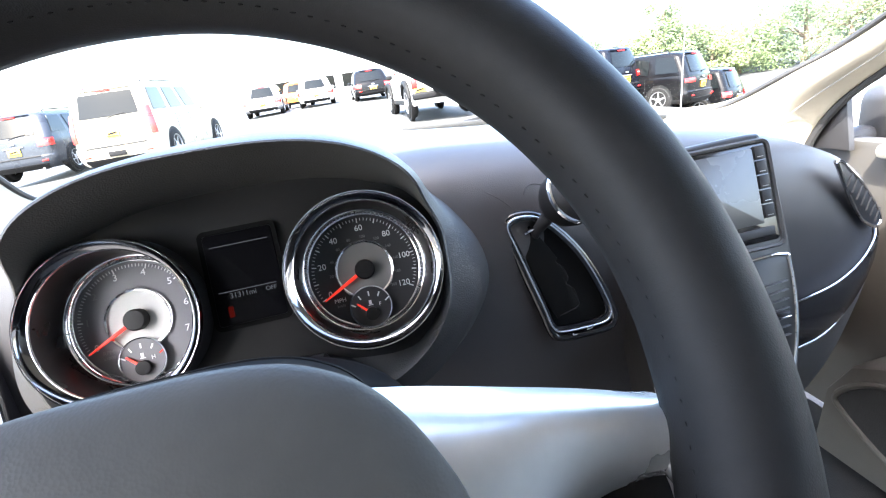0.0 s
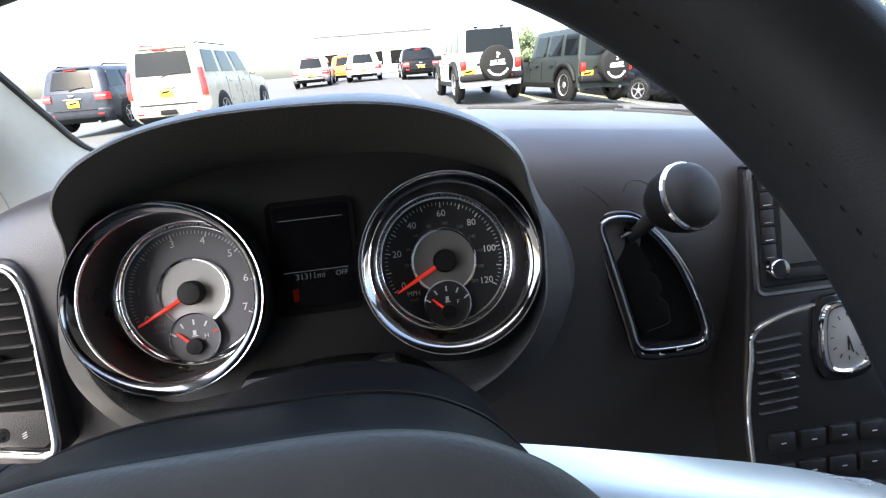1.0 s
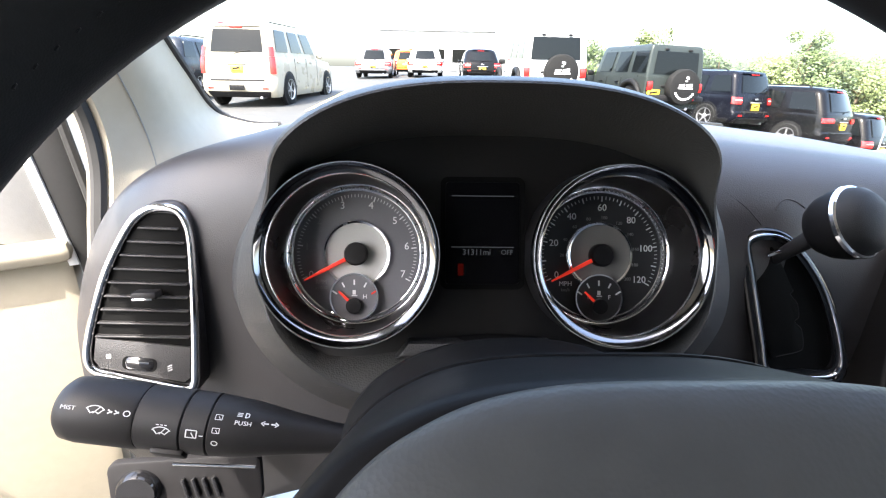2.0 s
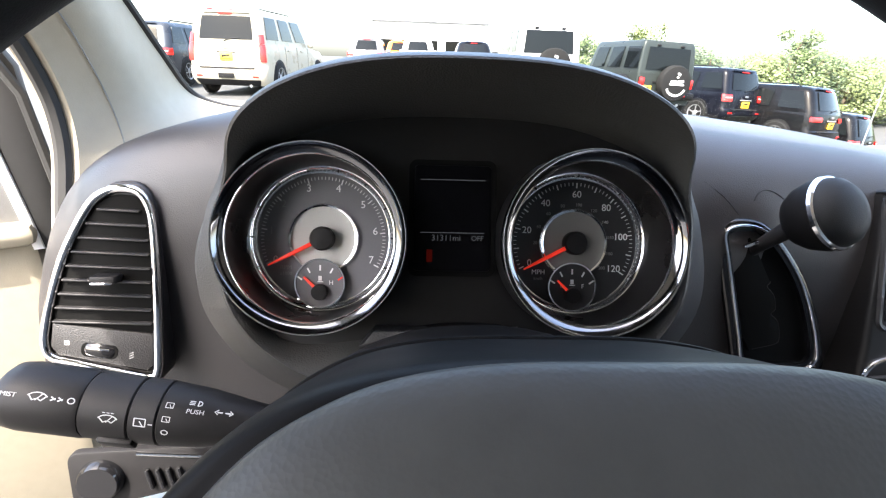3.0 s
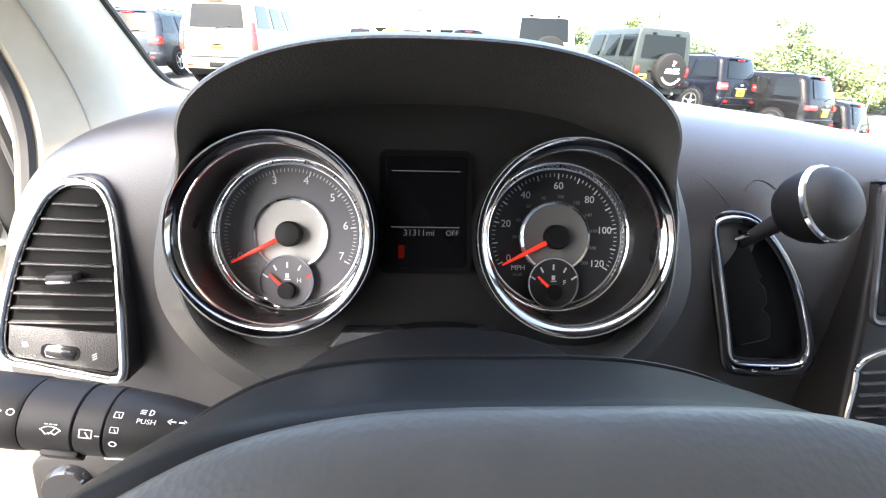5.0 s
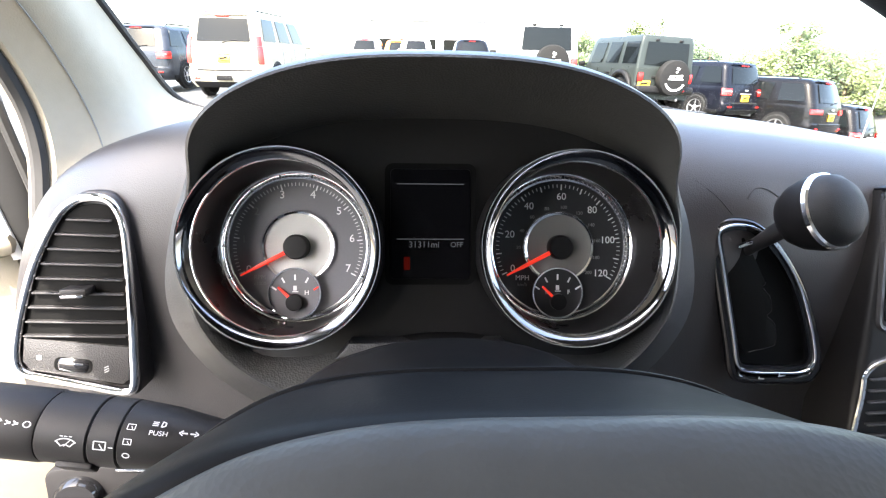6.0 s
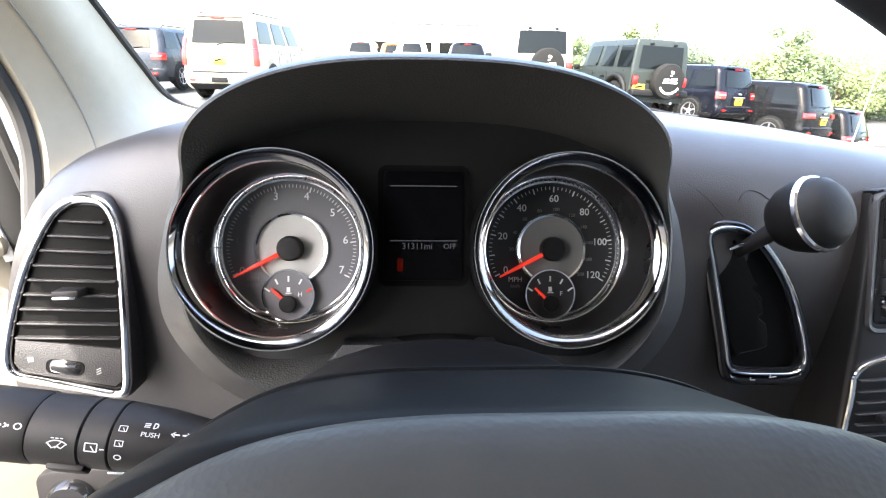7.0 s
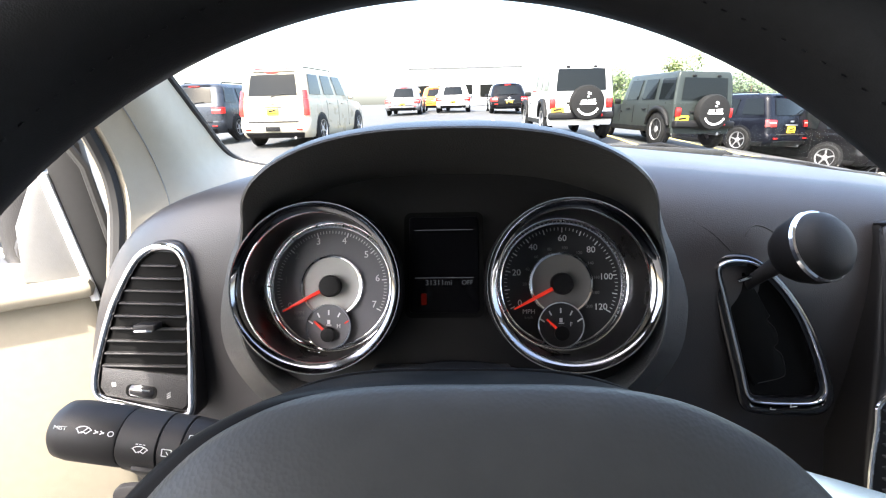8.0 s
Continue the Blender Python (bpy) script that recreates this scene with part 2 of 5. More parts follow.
def stand(origin, up, normal):
    """A local frame: z along the normal, y as near as can be to up."""
    z = Vector(normal).normalized()
    x = Vector(up).cross(z).normalized()
    y = z.cross(x)
    return Matrix(((x.x, y.x, z.x, origin[0]), (x.y, y.y, z.y, origin[1]), (x.z, y.z, z.z, origin[2]), (0, 0, 0, 1)))


# ---- ground ----
def ground_z(x, y):
    side = 0.011 if x > 1 else 0.003
    crown = 0.2 - side * min(abs(x - 1), 17) ** 2
    return crown * smoothstep(1.5, 11, y) + 0.030 * min(max(y - 12, 0), 16) * (1 if x < 4 else max(0.25, 1 - 0.12 * (x - 4)))


xs = sorted({*np.arange(-40, 60.1, 2.0), -400, -200, -100, -60, 90, 150, 300})
ys = sorted({*np.arange(-20, 60.1, 2.0), -200, -60, 80, 120, 200, 400, 800})
tagged(part("ground", grid([[(x, y, ground_z(x, y)) for x in xs] for y in ys]), ASPHALT), "worn grey asphalt of the vehicle lot", "ground", kind="structure")

# ---- the minivan's own shell ----
DASH_TOP = [(-0.44, 0.92), (-0.42, 0.975), (-0.40, 1.018), (-0.375, 1.055), (-0.35, 1.082), (-0.32, 1.104), (-0.284, 1.121), (-0.237, 1.135), (-0.185, 1.143), (0, 1.14), (0.2, 1.135), (0.42, 1.112), (0.56, 1.09), (0.64, 1.075), (0.72, 1.055), (0.80, 1.024), (0.88, 0.982), (0.96, 0.93), (1.04, 0.88), (1.16, 0.82)]
DASH_FACE = [(-0.44, 0.12), (-0.36, 0.088), (-0.30, 0.071), (-0.22, 0.068), (-0.1, 0.055), (0.2, 0.055), (0.3, 0.066), (0.4, 0.075), (0.6, 0.085), (0.7, 0.096), (0.8, 0.116), (0.9, 0.162), (0.95, 0.198), (1.0, 0.25), (1.1, 0.36), (1.2, 0.44)]


def dash_profile(x):
    zt, yf = smooth_table(x, DASH_TOP, 0.012), smooth_table(x, DASH_FACE, 0.03)
    back = max(0.66 - 0.25 * x * x if x < 0.5 else 0.6, yf + 0.22)
    fall = 0.38 * smoothstep(0.12, 0.27, -x) + 0.30 * smoothstep(0.60, 0.82, x)
    d, low = back - yf, min(0.72, zt - 0.2)
    prof = ((back, zt - 0.05), (yf + d * 0.74, zt - 0.02), (yf + d * 0.5, zt - 0.006), (yf + d * 0.3, zt - 0.001), (yf + d * 0.15, zt - 0.004), (yf + d * 0.065, zt - 0.018), (yf + d * 0.022, zt - 0.045), (yf, zt - 0.09), (yf - 0.003, zt - 0.14), (yf, zt * 0.5 + low * 0.5 - 0.07), (yf + 0.04, low), (yf + 0.12, low - 0.17))
    return [(y, z - fall * max(y - yf - 0.03, 0)) for y, z in prof]


rows = []
for i in range(161):
    x = -0.42 + 0.27 * i / 60 if i < 60 else -0.15 + 1.31 * (i - 60) / 100
    rows.append([(x, p.x, p.y) for p in spline(dash_profile(x), 60)])
dash = tagged(thing("dashboard"), "charcoal grained dashboard of a minivan", "dashboard", kind="structure")
part("dash_pad", thick(grid(rows), -0.006), DASH, dash)

def dash_y(x, z):
    prof = spline(dash_profile(x), 60)
    for p, q in zip(prof[18:], prof[19:]):
        if p.y >= z >= q.y:
            return p.x + (q.x - p.x) * (p.y - z) / (p.y - q.y)
    return prof[40].x


arc = [(0.284, 1.069), (0.288, 1.075), (0.295, 1.078), (0.305, 1.076), (0.315, 1.070)]
part("emboss", tube([(p.x, dash_y(p.x, p.y) - 0.0058, p.y + 0.002) for p in spline(arc, 16)], 0.0007, 6), RUBBER, dash)

seam = [(0.172, 1.108), (0.20, 1.102), (0.228, 1.090), (0.252, 1.075), (0.27, 1.058)]
part("seam", tube([(p.x, dash_y(p.x, p.y) - 0.0062, p.y) for p in spline(seam, 24)], 0.0006, 6), SOFT, dash)

# lower passenger panel, shell, pillars
rows = []
for i in range(25):
    x = 0.57 + 0.60 * i / 24
    gap = 0.065 * (1 - smoothstep(0.76, 0.97, x))
    yf = smooth_table(x, DASH_FACE, 0.03)
    rows.append([(x, p.x, p.y) for p in spline([(yf + 0.02, 0.855 - gap), (yf - 0.008, 0.840 - gap), (yf + 0.0, 0.78 - gap), (yf + 0.03, 0.68 - gap), (yf + 0.1, 0.56 - gap), (yf + 0.22, 0.5 - gap)], 24)])
part("lower_panel", thick(grid(rows), -0.005), TAUPE_SHADED, dash, "beige-taupe lower dash panel, darkened to carry shade")

W_EDGE = [(-0.30, 0.50, 1.093), (-0.345, 0.475, 1.098), (-0.386, 0.45, 1.12), (-0.388, 0.375, 1.18), (-0.385, 0.30, 1.24), (-0.38, 0.1, 1.40), (-0.36, -0.12, 1.54)]
D_EDGE = [(-0.43, 0.19, 0.92), (-0.428, 0.215, 1.0), (-0.425, 0.235, 1.08), (-0.425, 0.225, 1.15), (-0.422, 0.17, 1.23), (-0.41, 0.02, 1.36), (-0.40, -0.2, 1.52)]


W_EDGE_2 = [(0.86, 0.70, 1.015), (0.93, 0.655, 1.03), (1.0, 0.587, 1.041), (1.05, 0.475, 1.10), (1.1, 0.363, 1.167), (1.11, 0.1, 1.34), (1.08, -0.12, 1.52)]
D_EDGE_2 = [(1.10, 0.50, 0.86), (1.11, 0.48, 0.95), (1.12, 0.44, 1.02), (1.13, 0.375, 1.08), (1.14, 0.2, 1.2), (1.13, -0.05, 1.36), (1.11, -0.25, 1.52)]


def pillar(name, w_edge, d_edge, s, label):
    a, b = spline(w_edge, 40), spline(d_edge, 40)
    rows = []
    for p, q in zip(a, b):
        mid = (p + q) / 2 + Vector((s * 0.022, -0.03, 0.012))
        back_p, back_q = p + Vector((-s * 0.03, 0.02, 0.01)), q + Vector((-s * 0.03, 0.0, 0.0))
        rows.append([back_p] + spline([tuple(p), tuple((p * 0.85 + mid * 0.3) / 1.15), tuple(mid), tuple((q * 0.85 + mid * 0.3) / 1.15), tuple(q)], 14) + [back_q])
    ob = tagged(part(name, thick(grid(rows), -0.003), BEIGE), label, "pillar trim", kind="structure")
    seal = [Vector((p.x + s * 0.002, p.y + 0.008, p.z)) for p in a]
    tagged(part("windscreen_seal_" + name[-1], tube(seal, 0.006, 8), RUBBER), "black rubber seal along the windscreen", "seal", kind="structure")
    seal = [Vector((p.x - s * 0.014, p.y - 0.006, p.z)) for p in b]
    tagged(part("door_seal_" + name[-1], tube(seal, 0.009, 8), RUBBER), "black rubber door seal", "seal", kind="structure")
    # a seam runs down the trim beside the door edge
    seam = [q * 0.72 + p * 0.28 + Vector((s * 0.0165, -0.0215, 0.006)) for p, q in zip(a, b)]
    part("seam", tube(seam[2:34], 0.0008, 6), GREY_TRIM, ob)


pillar("pillar_trim_1", W_EDGE, D_EDGE, 1, "beige moulded windscreen pillar trim")
pillar("pillar_trim_2", W_EDGE_2, D_EDGE_2, -1, "beige moulded windscreen pillar trim")

# roof, floor, rear wall and doors close the cabin
tagged(part("ceiling", box(1.74, 0.76, 0.03, pose(0.33, -0.52, 1.575), 0.01), CLOTH), "beige fabric headliner", "headliner", kind="structure")
tagged(part("floor", box(1.62, 1.6, 0.04, pose(0.34, -0.08, 0.26), 0.01), CARPET), "dark carpeted cabin floor", "floor", kind="structure")
# added wall, out of view: blocks light from behind and bounces some forward
tagged(part("wall_rear", box(1.74, 0.04, 1.30, pose(0.33, -0.86, 0.91), 0.01), BOUNCE_WALL), "unseen grey beige wall added behind the front row to block and bounce light", "wall", kind="structure")
for side, x in (("1", -0.49), ("2", 1.16)):
    tagged(part("roof_rail_" + side, box(0.07, 0.74, 0.09, pose(x, -0.52, 1.53), 0.03), CLOTH), "beige fabric-covered roof rail", "roof rail", kind="structure")
door = tagged(thing("door_2"), "beige moulded passenger door, shut", "door", kind="structure")
# lining, pocket and armrest are beige trim with shade in the base colour
part("lining", box(0.05, 1.4, 0.68, pose(1.19, -0.15, 0.61), 0.015), TAUPE_SHADED, door)
part("map_pocket", prism([(-0.36, 0.29), (0.30, 0.29), (0.285, 0.45), (0.24, 0.53), (0.16, 0.572), (-0.36, 0.60)], 0.16, 0.012, Matrix(((0, 0, -1, 1.17), (1, 0, 0, 0), (0, 1, 0, 0), (0, 0, 0, 1)))), TAUPE_SHADED, door, "beige-taupe moulded door pocket, darkened to carry shade")
mouth = [(0.257, 0.450), (0.220, 0.499), (0.160, 0.532), (0.05, 0.54), (-0.10, 0.52), (-0.14, 0.44), (-0.05, 0.36), (0.06, 0.345), (0.152, 0.375), (0.235, 0.422)]
mouth = [(p.x, p.y) for p in spline(mouth, 48, True)]
# no real opening: a flat dark slab stands for the shade inside the pocket
part("pocket_shade_slab", prism(mouth, 0.004, 0.001, Matrix(((0, 0, -1, 1.009), (1, 0, 0, 0), (0, 1, 0, 0), (0, 0, 0, 1)))), CARPET, door, "flat dark slab for the pocket's shaded inside")
part("pocket_rim", sweep([(1.006, y, z) for y, z in mouth], SQ(0.007), normal=(1, 0, 0)), TAUPE_SHADED, door)
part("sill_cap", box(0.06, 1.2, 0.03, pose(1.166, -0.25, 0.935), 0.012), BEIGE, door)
part("armrest", box(0.07, 0.5, 0.05, pose(1.115, -0.55, 0.80), 0.02), TAUPE_SHADED, door)
tri = [(0.0, 0.0), (0.10, 0.0), (0.055, 0.10), (0.02, 0.115)]
part("sail_panel", prism(tri, 0.014, 0.003, Matrix(((0, 0, -1, 1.155), (1, 0, 0, 0.40), (0, 1, 0, 0.93), (0, 0, 0, 1)))), SOFT, door, "charcoal mirror corner panel")
mir = tagged(thing("wing_mirror", Matrix.Translation((1.32, 0.42, 0.975))), "black wing mirror with its glass turned back", "wing mirror")
part("housing", box(0.16, 0.09, 0.15, pose(0, 0.02, 0), 0.035, 4), SOFT, mir)
part("mirror_glass", prism(round_rect(0.13, 0.12, 0.03), 0.004, 0.001, stand((0, -0.025, 0), (0, 0, 1), (-0.12, -1, 0))), CHROME, mir)
part("stem", box(0.10, 0.05, 0.04, pose(-0.1, 0.03, -0.03), 0.015), SOFT, mir)

# the driver's door stands open
HINGE = Matrix.Translation((-0.46, 0.27, 0.0)) @ pose(0, 0, 0, 0, 0, -60)     # local -y runs along the door
door = tagged(thing("door_1", HINGE), "cream lined driver door standing open in the sun", "door", kind="structure")
part("lining", box(0.05, 1.1, 0.62, pose(-0.01, -0.60, 0.66), 0.02), BEIGE, door)
part("sill_cap", box(0.07, 1.1, 0.03, pose(0.0, -0.60, 0.968), 0.012), BEIGE, door)
part("map_pocket", box(0.05, 0.5, 0.2, pose(0.045, -0.45, 0.5), 0.03), BEIGE, door)
part("armrest", box(0.08, 0.5, 0.06, pose(0.05, -0.55, 0.80), 0.025), BEIGE, door)
part("outer_skin", box(0.02, 1.12, 0.75, pose(-0.06, -0.59, 0.62), 0.008), WHITE_TRIM, door, "white painted outer skin")
SX = Matrix(((0, 0, 1, 0), (-1, 0, 0, 0), (0, 1, 0, 0), (0, 0, 0, 1)))
part("sail_panel", prism([(0.055, 0.975), (0.125, 0.985), (0.118, 1.06), (0.085, 1.13), (0.078, 1.105)], 0.014, 0.003, SX @ Matrix.Translation((0, 0, 0.004))), GREY_TRIM, door, "grey mirror corner panel")
part("edge_strip", prism([(0.046, 0.945), (0.058, 0.945), (0.083, 1.125), (0.072, 1.125)], 0.02, 0.004, SX @ Matrix.Translation((0, 0, 0.002))), WHITE_TRIM, door, "white painted door edge in the sun")
part("window_frame", prism([(0.018, 0.93), (0.046, 0.93), (0.072, 1.13), (0.14, 1.28), (0.4, 1.48), (0.4, 1.52), (0.1, 1.31), (0.03, 1.16)], 0.03, 0.006, SX @ Matrix.Translation((0, 0, -0.01))), RUBBER, door, "black door frame")
part("frame_seal", tube([SX @ Vector(p) for p in ((0.012, 0.9, 0.024), (0.016, 1.0, 0.026), (0.03, 1.13, 0.026), (0.08, 1.24, 0.026))], 0.006, 8), RUBBER, door)
mir = tagged(thing("wing_mirror", HINGE @ Matrix.Translation((-0.13, -0.14, 1.05))), "black wing mirror on the open door", "wing mirror")
part("housing", box(0.16, 0.09, 0.15, pose(0, 0.02, 0), 0.035, 4), SOFT, mir)
part("mirror_glass", prism(round_rect(0.13, 0.12, 0.03), 0.004, 0.001, stand((0, -0.025, 0), (0, 0, 1), (0.12, -1, 0))), CHROME, mir)
part("stem", box(0.10, 0.05, 0.04, pose(0.07, 0.03, -0.03), 0.015), SOFT, mir)

windscreen_rows = []
for i in range(13):
    u = i / 12
    windscreen_rows.append([(-0.40 + 1.5 * u, y + 0.10 * (1 - (2 * u - 1) ** 2) + 0.1 * u, z - 0.05 * u * (z < 1.3)) for y, z in ((0.55, 1.06), (0.31, 1.26), (-0.15, 1.56))])
ws = part("windscreen", grid(windscreen_rows), GLASS)
ws.visible_shadow = False
tagged(ws, "clear laminated windscreen", "windscreen", kind="structure")

# ---- instrument binnacle ----
UPG, NRM = Vector((0, 0.342, 0.94)), Vector((0, -0.94, 0.342))


def bowl_y(z):
    return -0.045 + 0.364 * (z - 1.068)


def panel_y(z):
    return -0.018 + 0.364 * (z - 1.068)


def outline(a, k=1.0, kz=None):
    """The binnacle's outline: an arch above, a fuller rounded bowl below."""
    c, s = math.cos(a), math.sin(a)
    if s >= 0:
        e, w, h = 2.6 - 0.55 * (1 - smoothstep(0, 0.6, s)), 0.168 - 0.008 * smoothstep(0.0, 0.4, s), 0.108
    else:
        e, w, h = 2.05 + 0.5 * smoothstep(0, 0.5, -s), 0.168 + 0.003 * smoothstep(0, 0.5, -s), 0.118
    r = (abs(c) ** e + abs(s) ** e) ** (-1 / e)
    return 0.004 + k * w * r * c, 1.078 + (kz or k) * h * r * s


def binnacle():
    n = 144
    rings = [[] for _ in range(10)]
    for i in range(n):
        a = 2 * math.pi * i / n
        up = smoothstep(0.0, 0.75, math.sin(a))
        low = smoothstep(0.0, 0.6, -math.sin(a))
        floor_ = smoothstep(0.7, 1.0, -math.sin(a))
        lip = (bowl_y(outline(a)[1]) + 0.003) * (1 - up) - 0.072 * up
        side = 1 - smoothstep(-0.5, 0.2, math.sin(a))
        deep = smoothstep(0.0, 0.8, -math.sin(a))
        spec = [(1.10 - 0.24 * up, 0.2, 0.34, 0.40), (1.085 - 0.145 * up, 0.11, 0.34, 0.39), (1.08 - 0.095 * up, 0.056, 0.34, 0.38), (1.07 - 0.065 * up, 0.018 - 0.024 * up, 0.25, 0.26), (1.045 - 0.033 * up, lip + 0.016 + 0.006 * side, 0.11, 0.10), (1.0, lip + 0.005, 0, 0), (0.992, lip + 0.001, 0, 0), (0.98, lip, 0, 0), (0.968, lip + 0.005, 0, 0), (0.985 - 0.05 * up - 0.26 * floor_, None, 0, 0)]
        for j, (k, y, more, sink) in enumerate(spec):
            x, z = outline(a, k + more * side, k + more * side + sink * deep)
            if y is None:
                x, z = outline(a, k, k - 0.33 * up)
                y = max(panel_y(z), lip + 0.002) if up > 0 else panel_y(z)
            rings[j].append((x, y, z))
    return rings


cluster = tagged(thing("instrument_cluster"), "black hooded instrument cluster with two chrome-ringed dials", "instrument cluster")
rings = binnacle()
part("hood", grid(rings[:8], closed=True), SOFT, cluster, "charcoal grained cluster hood")
# same plastic as the hood; the glare on it is in the colour
part("hood_lining", grid(rings[7:], closed=True), LINING_GLARE, cluster, "charcoal lining under the hood, lightened to carry glare")

# back panel with two round openings
bm = bmesh.new()
loops = [[bm.verts.new(p) for p in rings[-1]]]
for cx in (-0.098, 0.098):
    base = Vector((cx, -0.018, 1.060))
    loops.append([bm.verts.new(base + 0.064 * (math.cos(a) * Vector((1, 0, 0)) + math.sin(a) * UPG)) for a in (2 * math.pi * i / 64 for i in range(64))])
edges = []
for lp in loops:
    edges += [bm.edges.new((lp[i], lp[(i + 1) % len(lp)])) for i in range(len(lp))]
bmesh.ops.triangle_fill(bm, edges=edges, use_beauty=True, normal=NRM)
part("panel", bm, PANEL, cluster)


def dial(cx, kind):
    T = Matrix.Translation
    g = stand(Vector((cx, 0, 1.05)), UPG, NRM)
    # the speedometer takes the darker copy, shade included in the colour
    d = part("dial", lathe([(0, 0), (0.0505, 0)], 64), FACE if kind == "tach" else FACE_SHADED, cluster, "round dial face with a red needle")
    d.matrix_local = g
    part("bore", lathe([(0.0578, 0.0455), (0.0572, 0.044), (0.0553, 0.0)], 64), BORE, d)
    part("bezel", lathe([(0.0655, 0.042), (0.0657, 0.0525), (0.0653, 0.0537), (0.0647, 0.0536), (0.0644, 0.0526), (0.0643, 0.050)], 72), CHROME, d, "polished chrome bezel")
    part("bezel_skirt", lathe([(0.0656, 0.046), (0.0659, 0.030), (0.0673, 0.0)], 72), BLACK, d)
    part("inner_band", lathe([(0.0644, 0.0524), (0.0629, 0.0505), (0.0604, 0.0482), (0.0585, 0.0470), (0.0583, 0.046)], 72), DARK_CHROME, d)
    part("inner_bezel", lathe([(0.0585, 0.0462), (0.0585, 0.0472), (0.0579, 0.0474), (0.0575, 0.0466), (0.0575, 0.0450)], 72), CHROME, d)
    part("face_ring", lathe([(0.0512, 0.0), (0.0520, 0.0022), (0.0533, 0.0046), (0.0546, 0.0062), (0.0553, 0.0064)], 72), CHROME, d)
    part("face_edge", lathe([(0.0504, 0.0004), (0.0506, 0.0012), (0.0510, 0.0014), (0.0514, 0.0008)], 72), CHROME, d)
    for i in range(10 if kind == "tach" else 7):
        part("marker", box(0.0034, 0.0012, 0.0016, pose(0, 0, 0, 0, 0, (205 - 32.7 * i * 0.78) if kind == "tach" else 206 - 39.4 * i) @ T((0.0532, 0, 0.0052)), 0.0004, 1), BLACK, d)
    part("centre_disc", lathe([(0, 0.0012), (0.0245, 0.0012), (0.0245, 0)], 48), DISC if kind == "tach" else DISC_SHADED, d)
    part("disc_ring", lathe([(0.0243, 0.0), (0.0247, 0.003), (0.026, 0.0035), (0.0275, 0.002), (0.028, 0.0)], 64), CHROME, d)
    # ticks
    bm = bmesh.new()
    if kind == "tach":
        a0, a1, n, every = 205.0, -27.0, 70, 10
    else:
        a0, a1, n, every = 206.0, -31.0, 60, 5
    for i in range(n + 1):
        a = radians(a0 + (a1 - a0) * i / n)
        big = i % every == 0
        l, w = (0.0042, 0.0009) if big else (0.0024, 0.00045)
        t = box(l, w, 0.0004, pose(0, 0, 0, 0, 0, math.degrees(a)) @ T((0.0478 - l / 2, 0, 0.0006)))
        me = bpy.data.meshes.new("t")
        t.to_mesh(me)
        bm.from_mesh(me)
        bpy.data.meshes.remove(me)
        t.free()
    tagged(part("tick_mark", bm, INK, d, smooth=0), "fine white printed scale marks", kind="stuff")
    # numbers
    if kind == "tach":
        for i in range(8):
            a = radians(205 - 32.7 * i)
            # numerals 1 and 2 are dimmed: uneven light put into the print colour
            words("numeral", str(i), 0.0082, T((0.0402 * math.cos(a), 0.0402 * math.sin(a), 0.0006)), INK_DIM if i in (1, 2) else INK, d)
        words("legend", "RPM", 0.0048, T((-0.0285, -0.0228, 0.0006)), INK_DIM, d)
        words("legend", "x1000", 0.0038, T((-0.0285, -0.0275, 0.0006)), INK_DIM, d)
    else:
        for i in range(7):
            a = radians(205 - 39.4 * i)
            words("numeral", str(20 * i), 0.0076, T((0.0385 * math.cos(a), 0.0385 * math.sin(a), 0.0006)), INK, d)
        for i, s in enumerate(("20", "40", "60", "80", "100", "120", "140", "160", "180", "200")):
            a = radians(205 - 39.4 * int(s) / 32.2)
            words("numeral", s, 0.0036, T((0.0305 * math.cos(a), 0.0305 * math.sin(a), 0.0006)), INK_DIM, d)
        words("legend", "MPH", 0.0054, T((-0.0275, -0.0235, 0.0006)), INK, d)
        words("legend", "km/h", 0.0036, T((-0.0275, -0.0285, 0.0006)), INK_DIM, d)
    # needle and its cap
    a = 207.5
    pts = [(0.006, 0.0016), (0.030, 0.0014), (0.0455, 0.0006), (0.0455, -0.0006), (0.030, -0.0014), (0.006, -0.0016)]
    part("needle", prism(pts, 0.0014, 0.0005, pose(0, 0, 0.0065, 0, 0, a)), NEEDLE, d)
    part("needle_cap", lathe([(0.0092, 0.0012), (0.0092, 0.009), (0.008, 0.0105), (0, 0.011)], 32), BLACK, d)
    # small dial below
    s = part("small_dial", lathe([(0, 0.0046), (0.0182, 0.0046), (0.0182, 0.0)], 48), FACE if kind == "tach" else FACE_SHADED, d)
    s.matrix_local = T((-0.0015, -0.0345, 0))
    part("small_ring", lathe([(0.0178, 0.0046), (0.0182, 0.006), (0.0192, 0.006), (0.0195, 0.0)], 48), CHROME, s)
    part("small_cap", lathe([(0.0062, 0.0046), (0.006, 0.009), (0, 0.0095)], 24, T((0, -0.0065, 0))), BLACK, s)
    pts = [(0.005, 0.0011), (0.0165, 0.0007), (0.0165, -0.0007), (0.005, -0.0011)]
    part("small_needle", prism(pts, 0.001, 0, T((0, -0.0065, 0.0064)) @ pose(0, 0, 0, 0, 0, 136)), NEEDLE, s)
    for b in (146, 118, 90, 62, 34):
        part("small_tick", box(0.0042, 0.0012, 0.0004, T((0, -0.0065, 0.0049)) @ pose(0, 0, 0, 0, 0, b) @ T((0.0185, 0, 0))), INK if b != 34 or kind != "tach" else NEEDLE, s, smooth=0)
    lo, hi = ("C", "H") if kind == "tach" else ("E", "F")
